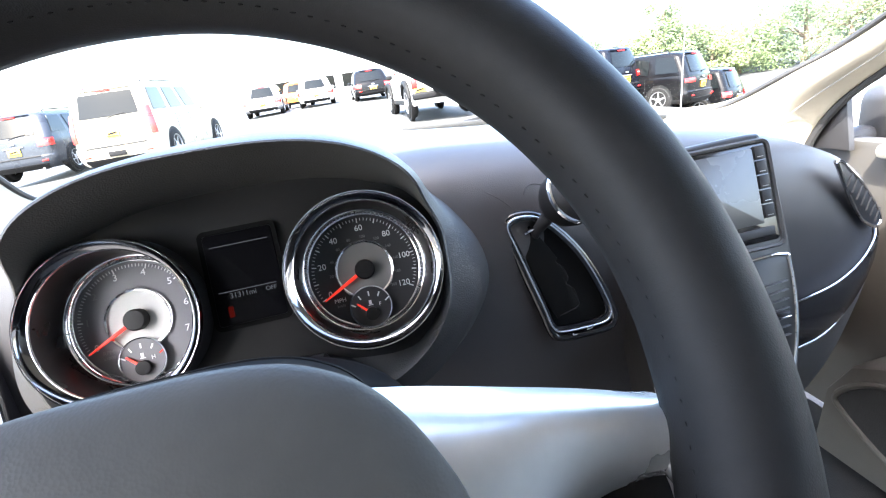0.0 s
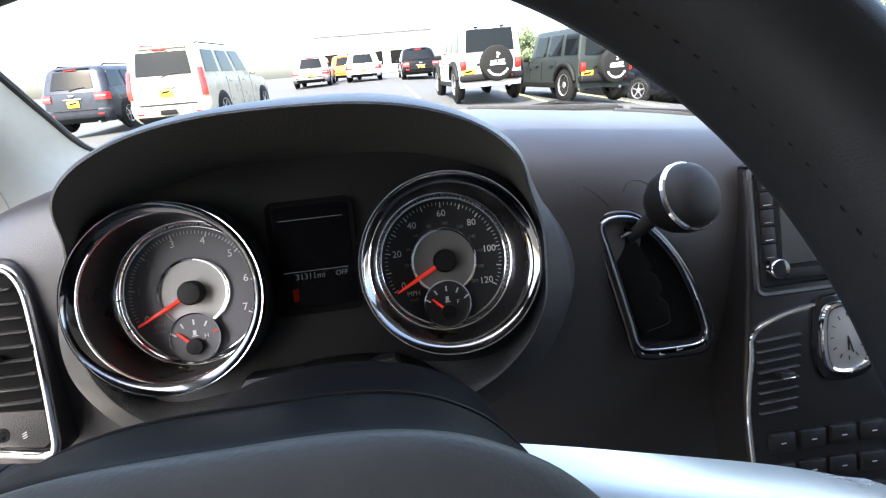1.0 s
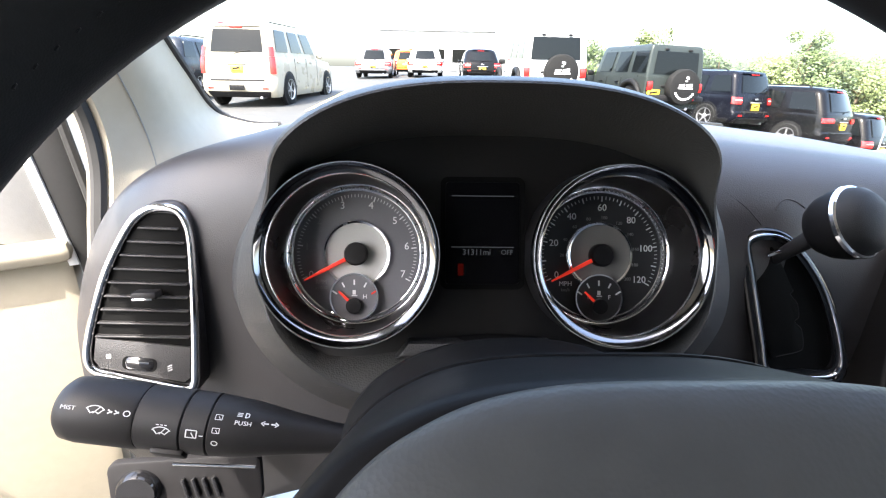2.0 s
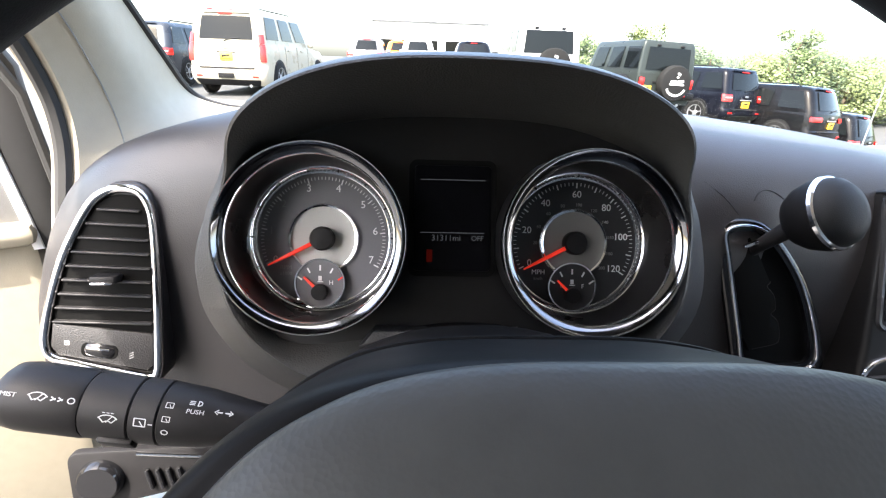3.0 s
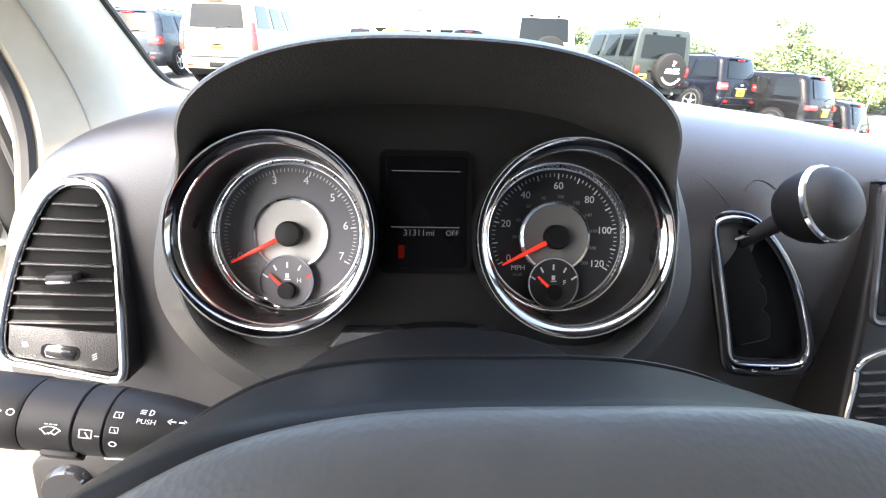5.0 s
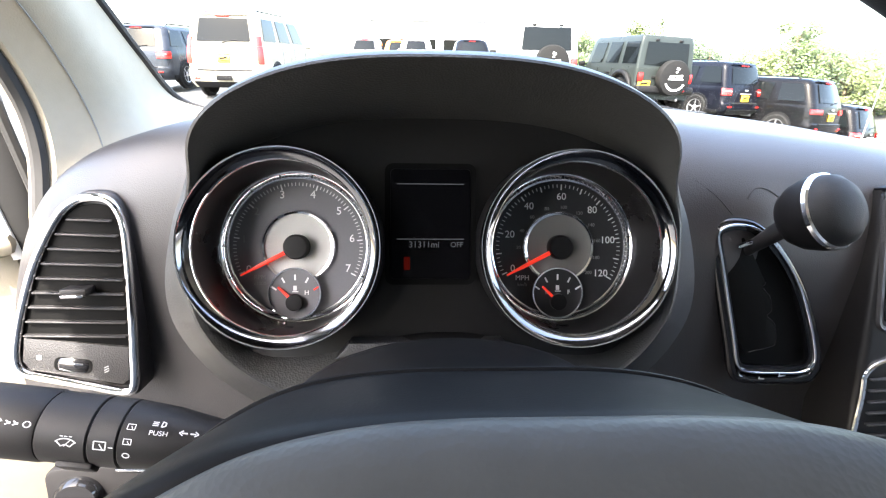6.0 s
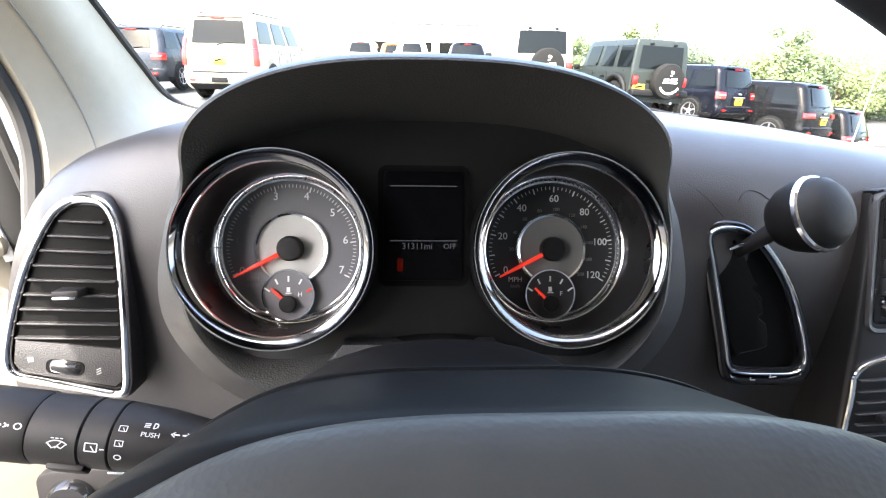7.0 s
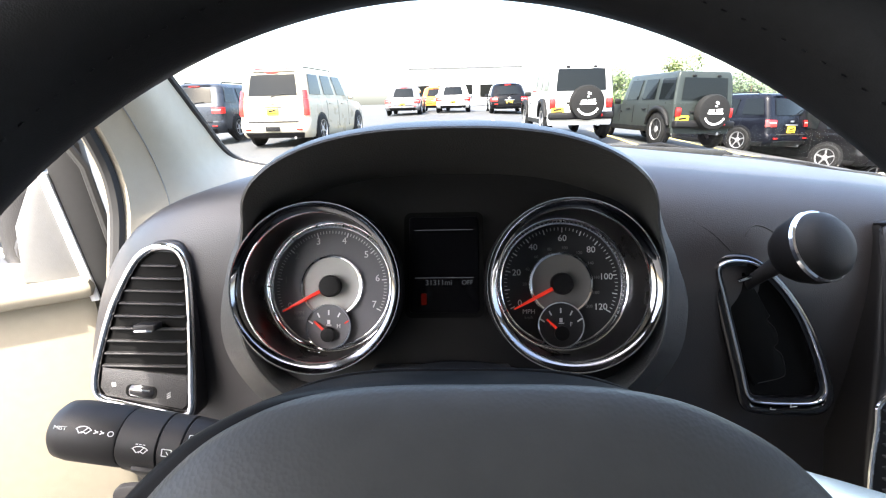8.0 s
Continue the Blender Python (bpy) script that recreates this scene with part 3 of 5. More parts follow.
    words("legend", lo, 0.0042, T((-0.0085, 0.0005, 0.005)), INK_DIM, s)
    words("legend", hi, 0.0048, T((0.0085, 0.0005, 0.005)), INK, s)
    part("symbol", box(0.0026, 0.0036, 0.0004, T((0, 0.004, 0.005)), 0.0001), INK, s, smooth=0)
    part("symbol", box(0.0044, 0.0007, 0.0004, T((0.0002, 0.0014, 0.005))), INK, s, smooth=0)
    return d


dial(-0.098, "tach")
dial(0.098, "speedo")

# display between the dials
pm = stand((0.0, panel_y(1.074) - 0.002, 1.074), UPG, NRM)
disp = part("display", prism(round_rect(0.056, 0.077, 0.003), 0.002, 0.0006), LCD, cluster, "dark trip display with pale figures")
disp.matrix_local = pm
T = Matrix.Translation
fr = [(x, y, -0.001) for x, y in round_rect(0.060, 0.081, 0.004)]
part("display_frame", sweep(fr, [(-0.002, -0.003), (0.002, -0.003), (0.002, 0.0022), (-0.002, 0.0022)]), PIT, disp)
for y in (0.028, -0.0105):
    part("rule", box(0.047, 0.0006, 0.0003, T((0, y, 0.0022))), LCD_INK, disp, smooth=0)
words("figures", "31311mi", 0.0062, T((-0.0045, -0.0145, 0.0022)), LCD_INK, disp)
words("figures", "OFF", 0.0052, T((0.0185, -0.0145, 0.0022)), LCD_INK, disp)
part("warning_lamp", box(0.0042, 0.009, 0.0003, T((-0.0165, -0.0275, 0.0022)), 0.0001), LCD_RED, disp, "dim red warning lamp", smooth=0)
part("ledge", prism([(-0.065, 0), (0.06, 0), (0.05, 0.012), (-0.055, 0.012)], 0.02, 0.004, stand((0, panel_y(0.99) - 0.002, 0.988), UPG, NRM)), SOFT, cluster)

# ---- steering wheel ----
WT = radians(36.5)
WUP, WN = Vector((0, math.sin(WT), math.cos(WT))), Vector((0, -math.cos(WT), math.sin(WT)))
WM = stand((0.006, -0.270, 1.098), WUP, WN)
wheel = tagged(thing("steering_wheel", WM), "black leather steering wheel with satin silver spokes", "steering wheel")
R_RIM, R_TUBE = 0.2255, 0.0285
n = 160
rows = []
for i in range(n):
    a = 2 * math.pi * i / n
    grip = 0.89 + 0.21 * math.sin(a) if a < math.pi else 0.89
    c = Vector((math.cos(a), math.sin(a), 0))
    row = []
    for j in range(24):
        b = 2 * math.pi * j / 24
        r = R_TUBE * grip
        dent = 1 - 0.05 * math.exp(-((math.degrees(b) - 180) / 9) ** 2)
        ad = math.degrees(a) if a < 4.5 else math.degrees(a) - 360
        swell = math.exp(-((ad + 4) / 15) ** 2) + math.exp(-((ad - 184) / 15) ** 2)
        if math.cos(b) < 0:
            dent *= 1 + (0.02 if math.sin(b) > -0.3 else 0.12) * swell
        row.append(c * (R_RIM + r * 0.95 * math.cos(b) * dent) + Vector((0, 0, r * 1.08 * math.sin(b))))
    rows.append(row)
rows.append(rows[0])
bm = grid(rows, closed=True)
bmesh.ops.remove_doubles(bm, verts=bm.verts, dist=1e-6)
part("rim", bm, LEATHER, wheel, "black leather-wrapped rim")
# stitches on the inner side
bm = bmesh.new()
for i in range(150):
    a = 2 * math.pi * i / 150
    b = 2.95
    r = R_TUBE * (0.89 + 0.21 * max(0, math.sin(a)))
    p = Vector((math.cos(a), math.sin(a), 0)) * (R_RIM + r * 0.945 * math.cos(b)) + Vector((0, 0, r * 1.07 * math.sin(b)))
    q = box(0.0009, 0.0026, 0.0005, Matrix.Translation(p) @ pose(0, 0, 0, 0, 0, math.degrees(a) + 18), 0.0005, 1)
    me = bpy.data.meshes.new("t")
    q.to_mesh(me)
    bm.from_mesh(me)
    bpy.data.meshes.remove(me)
    q.free()
part("stitching", bm, LEATHER, wheel)
# centre pad
pad_half = [(0.0, 0.018), (0.02, 0.0179), (0.035, 0.0168), (0.048, 0.0142), (0.059, 0.0098), (0.07, 0.003), (0.08, -0.008), (0.089, -0.023), (0.096, -0.042), (0.099, -0.075), (0.086, -0.115), (0.055, -0.14), (0.0, -0.147)]
pad = [(x + 0.012, y) for x, y in pad_half] + [(-x + 0.012, y) for x, y in pad_half[-2:0:-1]]
pad = [(p.x, p.y) for p in spline(pad, 108, True)]


def pad_ring(k, z):
    return [((x - 0.012) * k + 0.012, (y + 0.06) * k - 0.06, z) for x, y in pad]


def hub_ring(k, z, lift):
    return [((x - 0.012) * k + 0.006, y + lift * smoothstep(-0.03, 0.012, y), z) for x, y in pad]


rows = [hub_ring(k, z, l) for k, z, l in ((0.80, -0.095, -0.02), (0.88, -0.06, -0.006), (0.94, -0.030, 0.002), (0.972, -0.019, 0.0055), (0.988, -0.0145, 0.007), (1.0, -0.011, 0.0074), (1.004, -0.006, 0.0066), (1.01, 0.006, 0.0046), (1.02, 0.018, 0.0022), (1.022, 0.026, 0.0004), (1.01, 0.031, -0.0012), (0.99, 0.0325, -0.003))]
part("hub_cover", grid(rows, closed=True, cap=True), HUB, wheel, "smooth charcoal hub cover")
lip_pts = [p for p in hub_ring(0.997, -0.0118, 0.0074) if p[1] > -0.02]
lip_pts.sort()
part("hub_lip", tube(lip_pts, 0.0011, 8), HUB, wheel)
rows = [pad_ring(k, z) for k, z in ((0.97, 0.0285), (0.988, 0.0305), (0.993, 0.0335), (0.985, 0.0360), (0.965, 0.0380), (0.93, 0.0400), (0.87, 0.0425), (0.7, 0.0465), (0.4, 0.050), (0.15, 0.051))]
part("centre_pad", grid(rows, closed=True, cap=True), AIRBAG, wheel, "dark grey grained horn pad")
SPOKE_TOP = [(0.055, 0.003), (0.083, -0.003), (0.096, -0.006), (0.111, -0.010), (0.126, -0.014), (0.141, -0.018), (0.160, -0.023), (0.178, -0.028), (0.205, -0.037)]
SPOKE_LOW = [(0.055, -0.135), (0.09, -0.125), (0.11, -0.105), (0.125, -0.085), (0.14, -0.070), (0.16, -0.0625), (0.19, -0.061), (0.210, -0.064)]
for s in (1, -1):
    dv = 0.013 if s < 0 else 0.0
    rows = []
    for i in range(33):
        u = 0.055 + 0.150 * i / 32
        vt, vb = smooth_table(u, SPOKE_TOP, 0.006) - dv, smooth_table(u, SPOKE_LOW, 0.006) - dv
        crest = 0.006 - 0.020 * smoothstep(0.08, 0.20, u)
        row = []
        for j in range(17):
            q = j / 16
            f = abs(2 * q - 1)
            row.append((s * u + 0.004, vt + (vb - vt) * q, crest - 0.030 * f ** 4 - 0.010 * q * q))
        rows.append(row)
    part("spoke", thick(grid(rows), -0.006), SILVER, wheel, "satin silver spoke")
    arm = [(s * x + 0.004, y - dv, z) for x, y, z in ((0.194, -0.042, -0.022), (0.205, -0.062, -0.022), (0.203, -0.088, -0.022), (0.194, -0.115, -0.022), (0.180, -0.14, -0.022))]
    part("spoke_arm", tube([tuple(p) for p in spline(arm, 20)], 0.0125, 14), SILVER, wheel)
    keys = [(0.12, -0.092), (0.15, -0.060), (0.195, -0.050), (0.205, -0.085), (0.19, -0.13), (0.12, -0.13)]
    part("switch_pad", prism([(s * x + 0.004, y - dv) for x, y in keys], 0.010, 0.003, Matrix.Translation((0, 0, -0.046))), BLACK, wheel)

# ---- steering column ----
column = tagged(thing("steering_column"), "black plastic steering column shroud", "steering column")
rows = []
for y, w, zt, zb in ((-0.205, 0.070, 1.045, 0.93), (-0.200, 0.082, 1.056, 0.92), (-0.19, 0.086, 1.060, 0.92), (-0.16, 0.096, 1.056, 0.915), (-0.125, 0.106, 1.046, 0.91), (-0.118, 0.106, 1.043, 0.91), (-0.113, 0.102, 1.036, 0.915), (-0.112, 0.094, 1.026, 0.92), (-0.08, 0.088, 1.012, 0.92), (-0.02, 0.085, 0.995, 0.92)):
    row = []
    for i in range(48):
        a = 2 * math.pi * i / 48
        c, s = math.cos(a), math.sin(a)
        e = 2.15 if s > 0 else 2.8
        r = (abs(c) ** e + abs(s) ** e) ** (-1 / e)
        zm = zb + 0.35 * (zt - zb)
        row.append((0.010 + w * r * c, y, zm + ((zt - zm) if s > 0 else (zm - zb)) * r * s))
    rows.append(row)
part("shroud", grid(rows, closed=True, cap=True), HUB, column)

# ---- wiper and light stalk ----
A, B = Vector((-0.2705, -0.104, 0.984)), Vector((-0.0895, -0.108, 0.959))
ax = (B - A).normalized()
SM = stand(A, Vector((0, -1, 0)) - ax * ax.dot(Vector((0, -1, 0))), ax)   # local z along the stalk, local y to the driver
stalk = tagged(thing("light_stalk", SM @ Matrix.Diagonal((0.76, 0.76, 0.94, 1))), "black plastic wiper and light stalk with white symbols", "control stalk")
part("knob", lathe([(0, 0.0), (0.021, 0.0), (0.0255, 0.004), (0.027, 0.012), (0.027, 0.051), (0.026, 0.053)], 40), BLACK, stalk)
part("ring", lathe([(0.0252, 0.053), (0.0262, 0.054), (0.0262, 0.082), (0.0252, 0.083)], 40), BLACK, stalk)
part("ring", lathe([(0.0248, 0.083), (0.0258, 0.084), (0.0258, 0.099), (0.0248, 0.1)], 40), BLACK, stalk)
part("arm", lathe([(0.0245, 0.1), (0.0255, 0.101), (0.0232, 0.125), (0.018, 0.15), (0.013, 0.18), (0.012, 0.22)], 40), BLACK, stalk)
part("thumb_tab", box(0.014, 0.006, 0.022, Matrix.Translation((-0.016, 0.021, 0.075)) @ pose(0, 0, 0, 0, 0, 35), 0.002), BLACK, stalk)


def on_stalk(z, up, r):
    """A frame on the stalk's side: text runs along the stalk; up: degrees round from the driver's side."""
    a = radians(-up)
    nrm = Vector((-math.sin(a), math.cos(a), 0))   # outward
    side = Vector((0, 0, 1))
    y = nrm.cross(side)
    o = nrm * r + side * z
    return Matrix(((side.x, y.x, nrm.x, o.x), (side.y, y.y, nrm.y, o.y), (side.z, y.z, nrm.z, o.z), (0, 0, 0, 1)))


def bars(name, quads, m, material, parent):
    """Small raised strokes, each (x, y, width, height, turn)."""
    bm = bmesh.new()
    for x, y, w, h, r in quads:
        q = box(w * 0.85, h * 0.85, 0.0003, pose(x * 0.85, y * 0.85, 0, 0, 0, r))
        me = bpy.data.meshes.new("t")
        q.to_mesh(me)
        bm.from_mesh(me)
        bpy.data.meshes.remove(me)
        q.free()
    ob = part(name, bm, material, parent, smooth=0)
    ob.matrix_local = m
    return tagged(ob, "small white printed symbol", kind="stuff") if len(quads) > 1 else ob


def arc_bars(x, y, r, a0, a1, n, w=0.0008):
    """Strokes along an arc of radius r about (x, y)."""
    step = (a1 - a0) / n
    out = []
    for i in range(n):
        a = radians(a0 + step * (i + 0.5))
        out.append((x + r * math.cos(a), y + r * math.sin(a), 2.1 * r * math.sin(radians(abs(step)) / 2), w, math.degrees(a) + 90))
    return out


STALK_UP = 40
words("legend", "MIST", 0.0046, on_stalk(0.012, STALK_UP, 0.0272), PRINT, stalk)
words("legend", "PUSH", 0.0047, on_stalk(0.122, STALK_UP + 8, 0.0242), PRINT, stalk)
wiper_sym = arc_bars(0, -0.004, 0.0085, 38, 142, 7) + arc_bars(0, -0.004, 0.003, 38, 142, 3) + [(-0.0045, -0.0004, 0.0055, 0.0008, -52 + 180), (0.0045, -0.0004, 0.0055, 0.0008, 52), (0.001, 0.0005, 0.0007, 0.007, -35)]
bars("symbol", wiper_sym, on_stalk(0.029, STALK_UP, 0.0272), PRINT, stalk)
bars("symbol", [(-0.002, 0, 0.004, 0.001, 35), (-0.002, 0.001, 0.004, 0.001, -35), (0.003, 0, 0.004, 0.001, 35), (0.003, 0.001, 0.004, 0.001, -35), *arc_bars(0.0105, 0.0005, 0.0023, 0, 360, 10)], on_stalk(0.040, STALK_UP, 0.0272), PRINT, stalk)
bars("symbol", wiper_sym + [(-0.003, 0.0065, 0.002, 0.0007, 0), (0, 0.0065, 0.002, 0.0007, 0), (0.003, 0.0065, 0.002, 0.0007, 0)], on_stalk(0.072, STALK_UP - 22, 0.0264), PRINT, stalk)
box_sym = [(0, 0.0035, 0.008, 0.0008, 0), (0, -0.0035, 0.008, 0.0008, 0), (-0.004, 0, 0.0008, 0.007, 0), (0.004, 0, 0.0008, 0.007, 0), (0.001, -0.001, 0.0007, 0.005, 30)]
bars("symbol", box_sym + [(0.0075, -0.001, 0.003, 0.0008, 0)], on_stalk(0.091, STALK_UP - 20, 0.026), PRINT, stalk)
small_box = [(x * 0.65, y * 0.65, w * 0.65, h * 0.65, r) for x, y, w, h, r in box_sym]
bars("symbol", small_box, on_stalk(0.106, STALK_UP + 14, 0.0252), PRINT, stalk)
bars("symbol", small_box, on_stalk(0.106, STALK_UP - 10, 0.0252), PRINT, stalk)
bars("symbol", arc_bars(0, 0, 0.0022, 0, 360, 10), on_stalk(0.106, STALK_UP - 34, 0.0252), PRINT, stalk)
bars("symbol", [(-0.004, 0.0015, 0.004, 0.0007, 0), (-0.004, 0, 0.004, 0.0007, 0), (-0.004, -0.0015, 0.004, 0.0007, 0), (0.0005, 0, 0.0008, 0.005, 0), (0.003, 0, 0.0008, 0.003, 0), (0.0017, 0.002, 0.002, 0.0008, -20), (0.0017, -0.002, 0.002, 0.0008, 20)], on_stalk(0.122, STALK_UP + 24, 0.0242), PRINT, stalk)
bars("symbol", [(-0.002, 0, 0.004, 0.0012, 0), (-0.0045, 0.001, 0.0035, 0.0008, 40), (-0.0045, -0.001, 0.0035, 0.0008, -40), (0.004, 0, 0.004, 0.0012, 0), (0.0065, 0.001, 0.0035, 0.0008, -40), (0.0065, -0.001, 0.0035, 0.0008, 40)], on_stalk(0.138, STALK_UP + 14, 0.0215), PRINT, stalk)

# ---- left air vent ----
VO = Vector((-0.295, 0.049, 0.985))
VM = stand(VO + Vector((0, -0.004, 0)), (0, 0.2, 0.98), (0.10, -0.97, 0.2))
vent_out = [(0.001, 0.084), (0.015, 0.0875), (0.029, 0.084), (0.037, 0.068), (0.0385, 0.04), (0.0375, -0.01), (0.0355, -0.055), (0.0335, -0.080), (0.026, -0.0865), (0.0, -0.080), (-0.03, -0.072), (-0.052, -0.065), (-0.0585, -0.053), (-0.055, -0.030), (-0.045, 0.004), (-0.0325, 0.036), (-0.013, 0.071)]
vent_out = [(p.x, p.y) for p in spline(vent_out, 102, True)]


def inset(pts, k, c=(0, 0)):
    return [(c[0] + (x - c[0]) * k, c[1] + (y - c[1]) * k) for x, y in pts]


vent = tagged(thing("air_vent", VM), "black air vent with slats in a chrome frame", "air vent")
part("housing", prism(inset(vent_out, 1.06), 0.034, 0.005, Matrix.Translation((0, 0, -0.033)), 4), DASH, vent)
part("frame", sweep([(x, y, 0.004) for x, y in inset(vent_out, 0.99)], SQ(0.0039, 12), normal=(0, 0, 1)), CHROME, vent, "chrome frame")
# flat black sheet in place of the shaded depth behind the slats
bm = prism(inset(vent_out, 0.93), 0.0035, 0.001, Matrix.Translation((0, 0, -0.0008)))
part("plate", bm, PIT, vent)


def vent_span(y):
    """Left and right inner limits of the vent at a height."""
    xs_ = []
    pts = inset(vent_out, 0.86)
    for a, b in zip(pts, pts[1:] + pts[:1]):
        if (a[1] - y) * (b[1] - y) < 0:
            xs_.append(a[0] + (b[0] - a[0]) * (y - a[1]) / (b[1] - a[1]))
    return min(xs_), max(xs_)


for i in range(9):
    y = 0.068 - i * 0.0125
    l, r = vent_span(y)
    part("slat", box(r - l, 0.0017, 0.005, Matrix.Translation(((l + r) / 2, y, 0.0048)) @ pose(0, 0, 0, 8, 0, -3), 0.0005, 1), SOFT, vent)
part("slider", box(0.021, 0.007, 0.016, Matrix.Translation((0.001, 0.0095, 0.013)), 0.002), BLACK, vent)
part("slider_tip", box(0.017, 0.0022, 0.003, Matrix.Translation((0.001, 0.0069, 0.0215)), 0.0008), CHROME, vent)
part("lower_plate", prism([(-0.053, -0.053), (-0.048, -0.061), (0.024, -0.0785), (0.0295, -0.074), (0.0315, -0.044), (-0.0495, -0.032)], 0.005, 0.001), SOFT, vent)
# thin black sheet painted as the shade in the wheel's slot
part("wheel_slot", prism(round_rect(0.030, 0.013, 0.005), 0.0006, 0.0, Matrix.Translation((-0.0135, -0.0585, 0.0048)) @ pose(0, 0, 0, 0, 0, -9)), PIT, vent)
part("thumbwheel", lathe([(0, -0.0125), (0.007, -0.0125), (0.009, -0.010), (0.0096, 0.0), (0.009, 0.010), (0.007, 0.0125), (0, 0.0125)], 28, Matrix.Translation((-0.0135, -0.0585, -0.0015)) @ pose(0, 0, 0, 0, 90, -9)), GLOSSY, vent)
# thin chrome strip added as the highlight along the thumbwheel's upper front
part("wheel_glint", box(0.019, 0.0018, 0.0012, Matrix.Translation((-0.0135, -0.056, 0.0074)) @ pose(0, 0, 0, -15, 0, -9), 0.0005), CHROME, vent)
bars("symbol", [(0, 0.002, 0.004, 0.0007, 0), (0, -0.002, 0.004, 0.0007, 0), (-0.002, 0, 0.0007, 0.004, 0), (0.002, 0, 0.0007, 0.004, 0), (0, 0, 0.0006, 0.005, 35)], Matrix.Translation((-0.0395, -0.050, 0.0052)), PRINT, vent)
bars("symbol", [(0, 0.0025, 0.005, 0.0007, 25), (0, 0, 0.005, 0.0007, 25), (0, -0.0025, 0.005, 0.0007, 25)], Matrix.Translation((0.0125, -0.0635, 0.0052)), PRINT, vent)

# ---- light switch panel under the vent ----
lp = tagged(thing("light_switch_panel", Matrix.Translation((0, 0, -0.018)) @ stand((-0.29, 0.035, 0.80), (0, 0.1, 0.99), (0.1, -0.98, 0.15))), "black light switch panel with chrome edge strip", "switch panel")
part("plate", prism(round_rect(0.15, 0.06, 0.012), 0.008, 0.003), BLACK, lp)
part("chrome_strip", tube([(-0.01, 0.026, 0.009), (0.07, 0.016, 0.009)], 0.0018, 8), CHROME, lp)
part("rotary_knob", lathe([(0.022, 0.006), (0.021, 0.014), (0.018, 0.018), (0, 0.0185)], 32, Matrix.Translation((-0.045, 0.0, 0))), GLOSSY, lp)
for i in range(4):
    part("dimmer_rib", box(0.004, 0.022, 0.008, Matrix.Translation((0.0 + i * 0.010, -0.002, 0.009)) @ pose(0, 0, 0, 0, 0, 12), 0.0012), GLOSSY, lp)

# ---- gear lever ----
GM = stand((0.30, 0.05, 0.99), (0, 0.12, 0.99), (-0.06, -0.99, 0.12))
gate_out = [(-0.0425, 0.050), (-0.038, 0.058), (-0.0243, 0.0605), (-0.0065, 0.0555), (0.015, 0.036), (0.0364, 0.0065), (0.053, -0.028), (0.0645, -0.062), (0.064, -0.074), (0.056, -0.0805), (0.032, -0.082), (0.0045, -0.081), (-0.006, -0.074), (-0.0135, -0.048), (-0.0258, -0.006), (-0.036, 0.028)]
gate_out = [(p.x, p.y) for p in spline(gate_out, 78, True)]
gear = tagged(thing("gear_lever", GM), "black dash-mounted gear lever in a chrome-edged gate", "gear lever")
part("surround", sweep([(x + 0.001, y - 0.003, -0.002) for x, y in inset(gate_out, 1.08, (0, 0.012))], SQ(0.0052, 10)), GLOSSY, gear)
part("frame", sweep([(x, y, 0.004) for x, y in gate_out], [(-0.0014, -0.002), (0.0014, -0.002), (0.0014, 0.0010), (0.0007, 0.0020), (-0.0007, 0.0020), (-0.0014, 0.0010)]), CHROME, gear, "chrome gate frame")
part("gate_wall", sweep([(x, y, -0.004) for x, y in inset(gate_out, 0.97, (0, -0.01))], [(-0.002, -0.008), (0.002, -0.008), (0.003, 0.007), (-0.001, 0.007)]), GLOSSY, gear)
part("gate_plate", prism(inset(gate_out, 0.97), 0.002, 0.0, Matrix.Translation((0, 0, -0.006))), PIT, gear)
slot = [(-0.016, 0.048), (-0.004, 0.030), (0.006, 0.013), (0.0105, 0.005), (0.0085, 0.001), (0.0165, -0.008), (0.0205, -0.021), (0.0175, -0.027), (0.0255, -0.035), (0.0300, -0.052), (0.0265, -0.058), (0.006, -0.064)]
slot = [(p.x, p.y) for p in spline(slot, 70)]
part("gate_step", prism([(0.003, -0.067), (-0.009, -0.045), (-0.022, 0.0), (-0.036, 0.046)] + slot, 0.003, 0.0008, Matrix.Translation((0, 0, -0.004))), PIT, gear)
part("slot_edge", tube([(x, y, -0.0012) for x, y in slot[18:]], 0.0004, 6), BLACK, gear)
bars("symbol", [(0, 0, 0.006, 0.001, 0), (-0.0025, 0.001, 0.001, 0.003, 0), (0.022, 0.004, 0.008, 0.001, 10), (0.019, 0.006, 0.001, 0.003, 0)], Matrix.Translation((0.018, -0.088, 0.006)), PRINT, gear)
kp, sp = Vector((0.0175, 0.077, 0.036)), Vector((-0.013, 0.043, 0.0))
kd = Vector((0.36, 0.40, 0.84)).normalized()
part("stem", tube([sp + Vector((0.004, -0.012, -0.008)), sp + Vector((0.002, -0.002, 0.004)), sp * 0.55 + kp * 0.45 + Vector((0, 0, 0.002)), kp - kd * 0.006], [0.004, 0.0058, 0.0078, 0.0125], 16), BLACK, gear)
part("release_tip", box(0.014, 0.004, 0.006, Matrix.Translation(sp + Vector((-0.007, 0.001, 0.008))) @ pose(0, 0, 0, 0, 0, 22), 0.0019), CHROME, gear)
KM = stand(kp, Vector((0, 1, 0)), kd)
part("knob", lathe([(0.0066, -0.0285), (0.0137, -0.0268), (0.022, -0.0213), (0.0276, -0.0126), (0.0309, 0.0), (0.031, 0.0066)], 48, KM), HUB, gear, "round black knob")
part("knob_band", lathe([(0.031, 0.0066), (0.0318, 0.0077), (0.0313, 0.0104), (0.0293, 0.0115)], 48, KM), CHROME, gear, "chrome knob band")
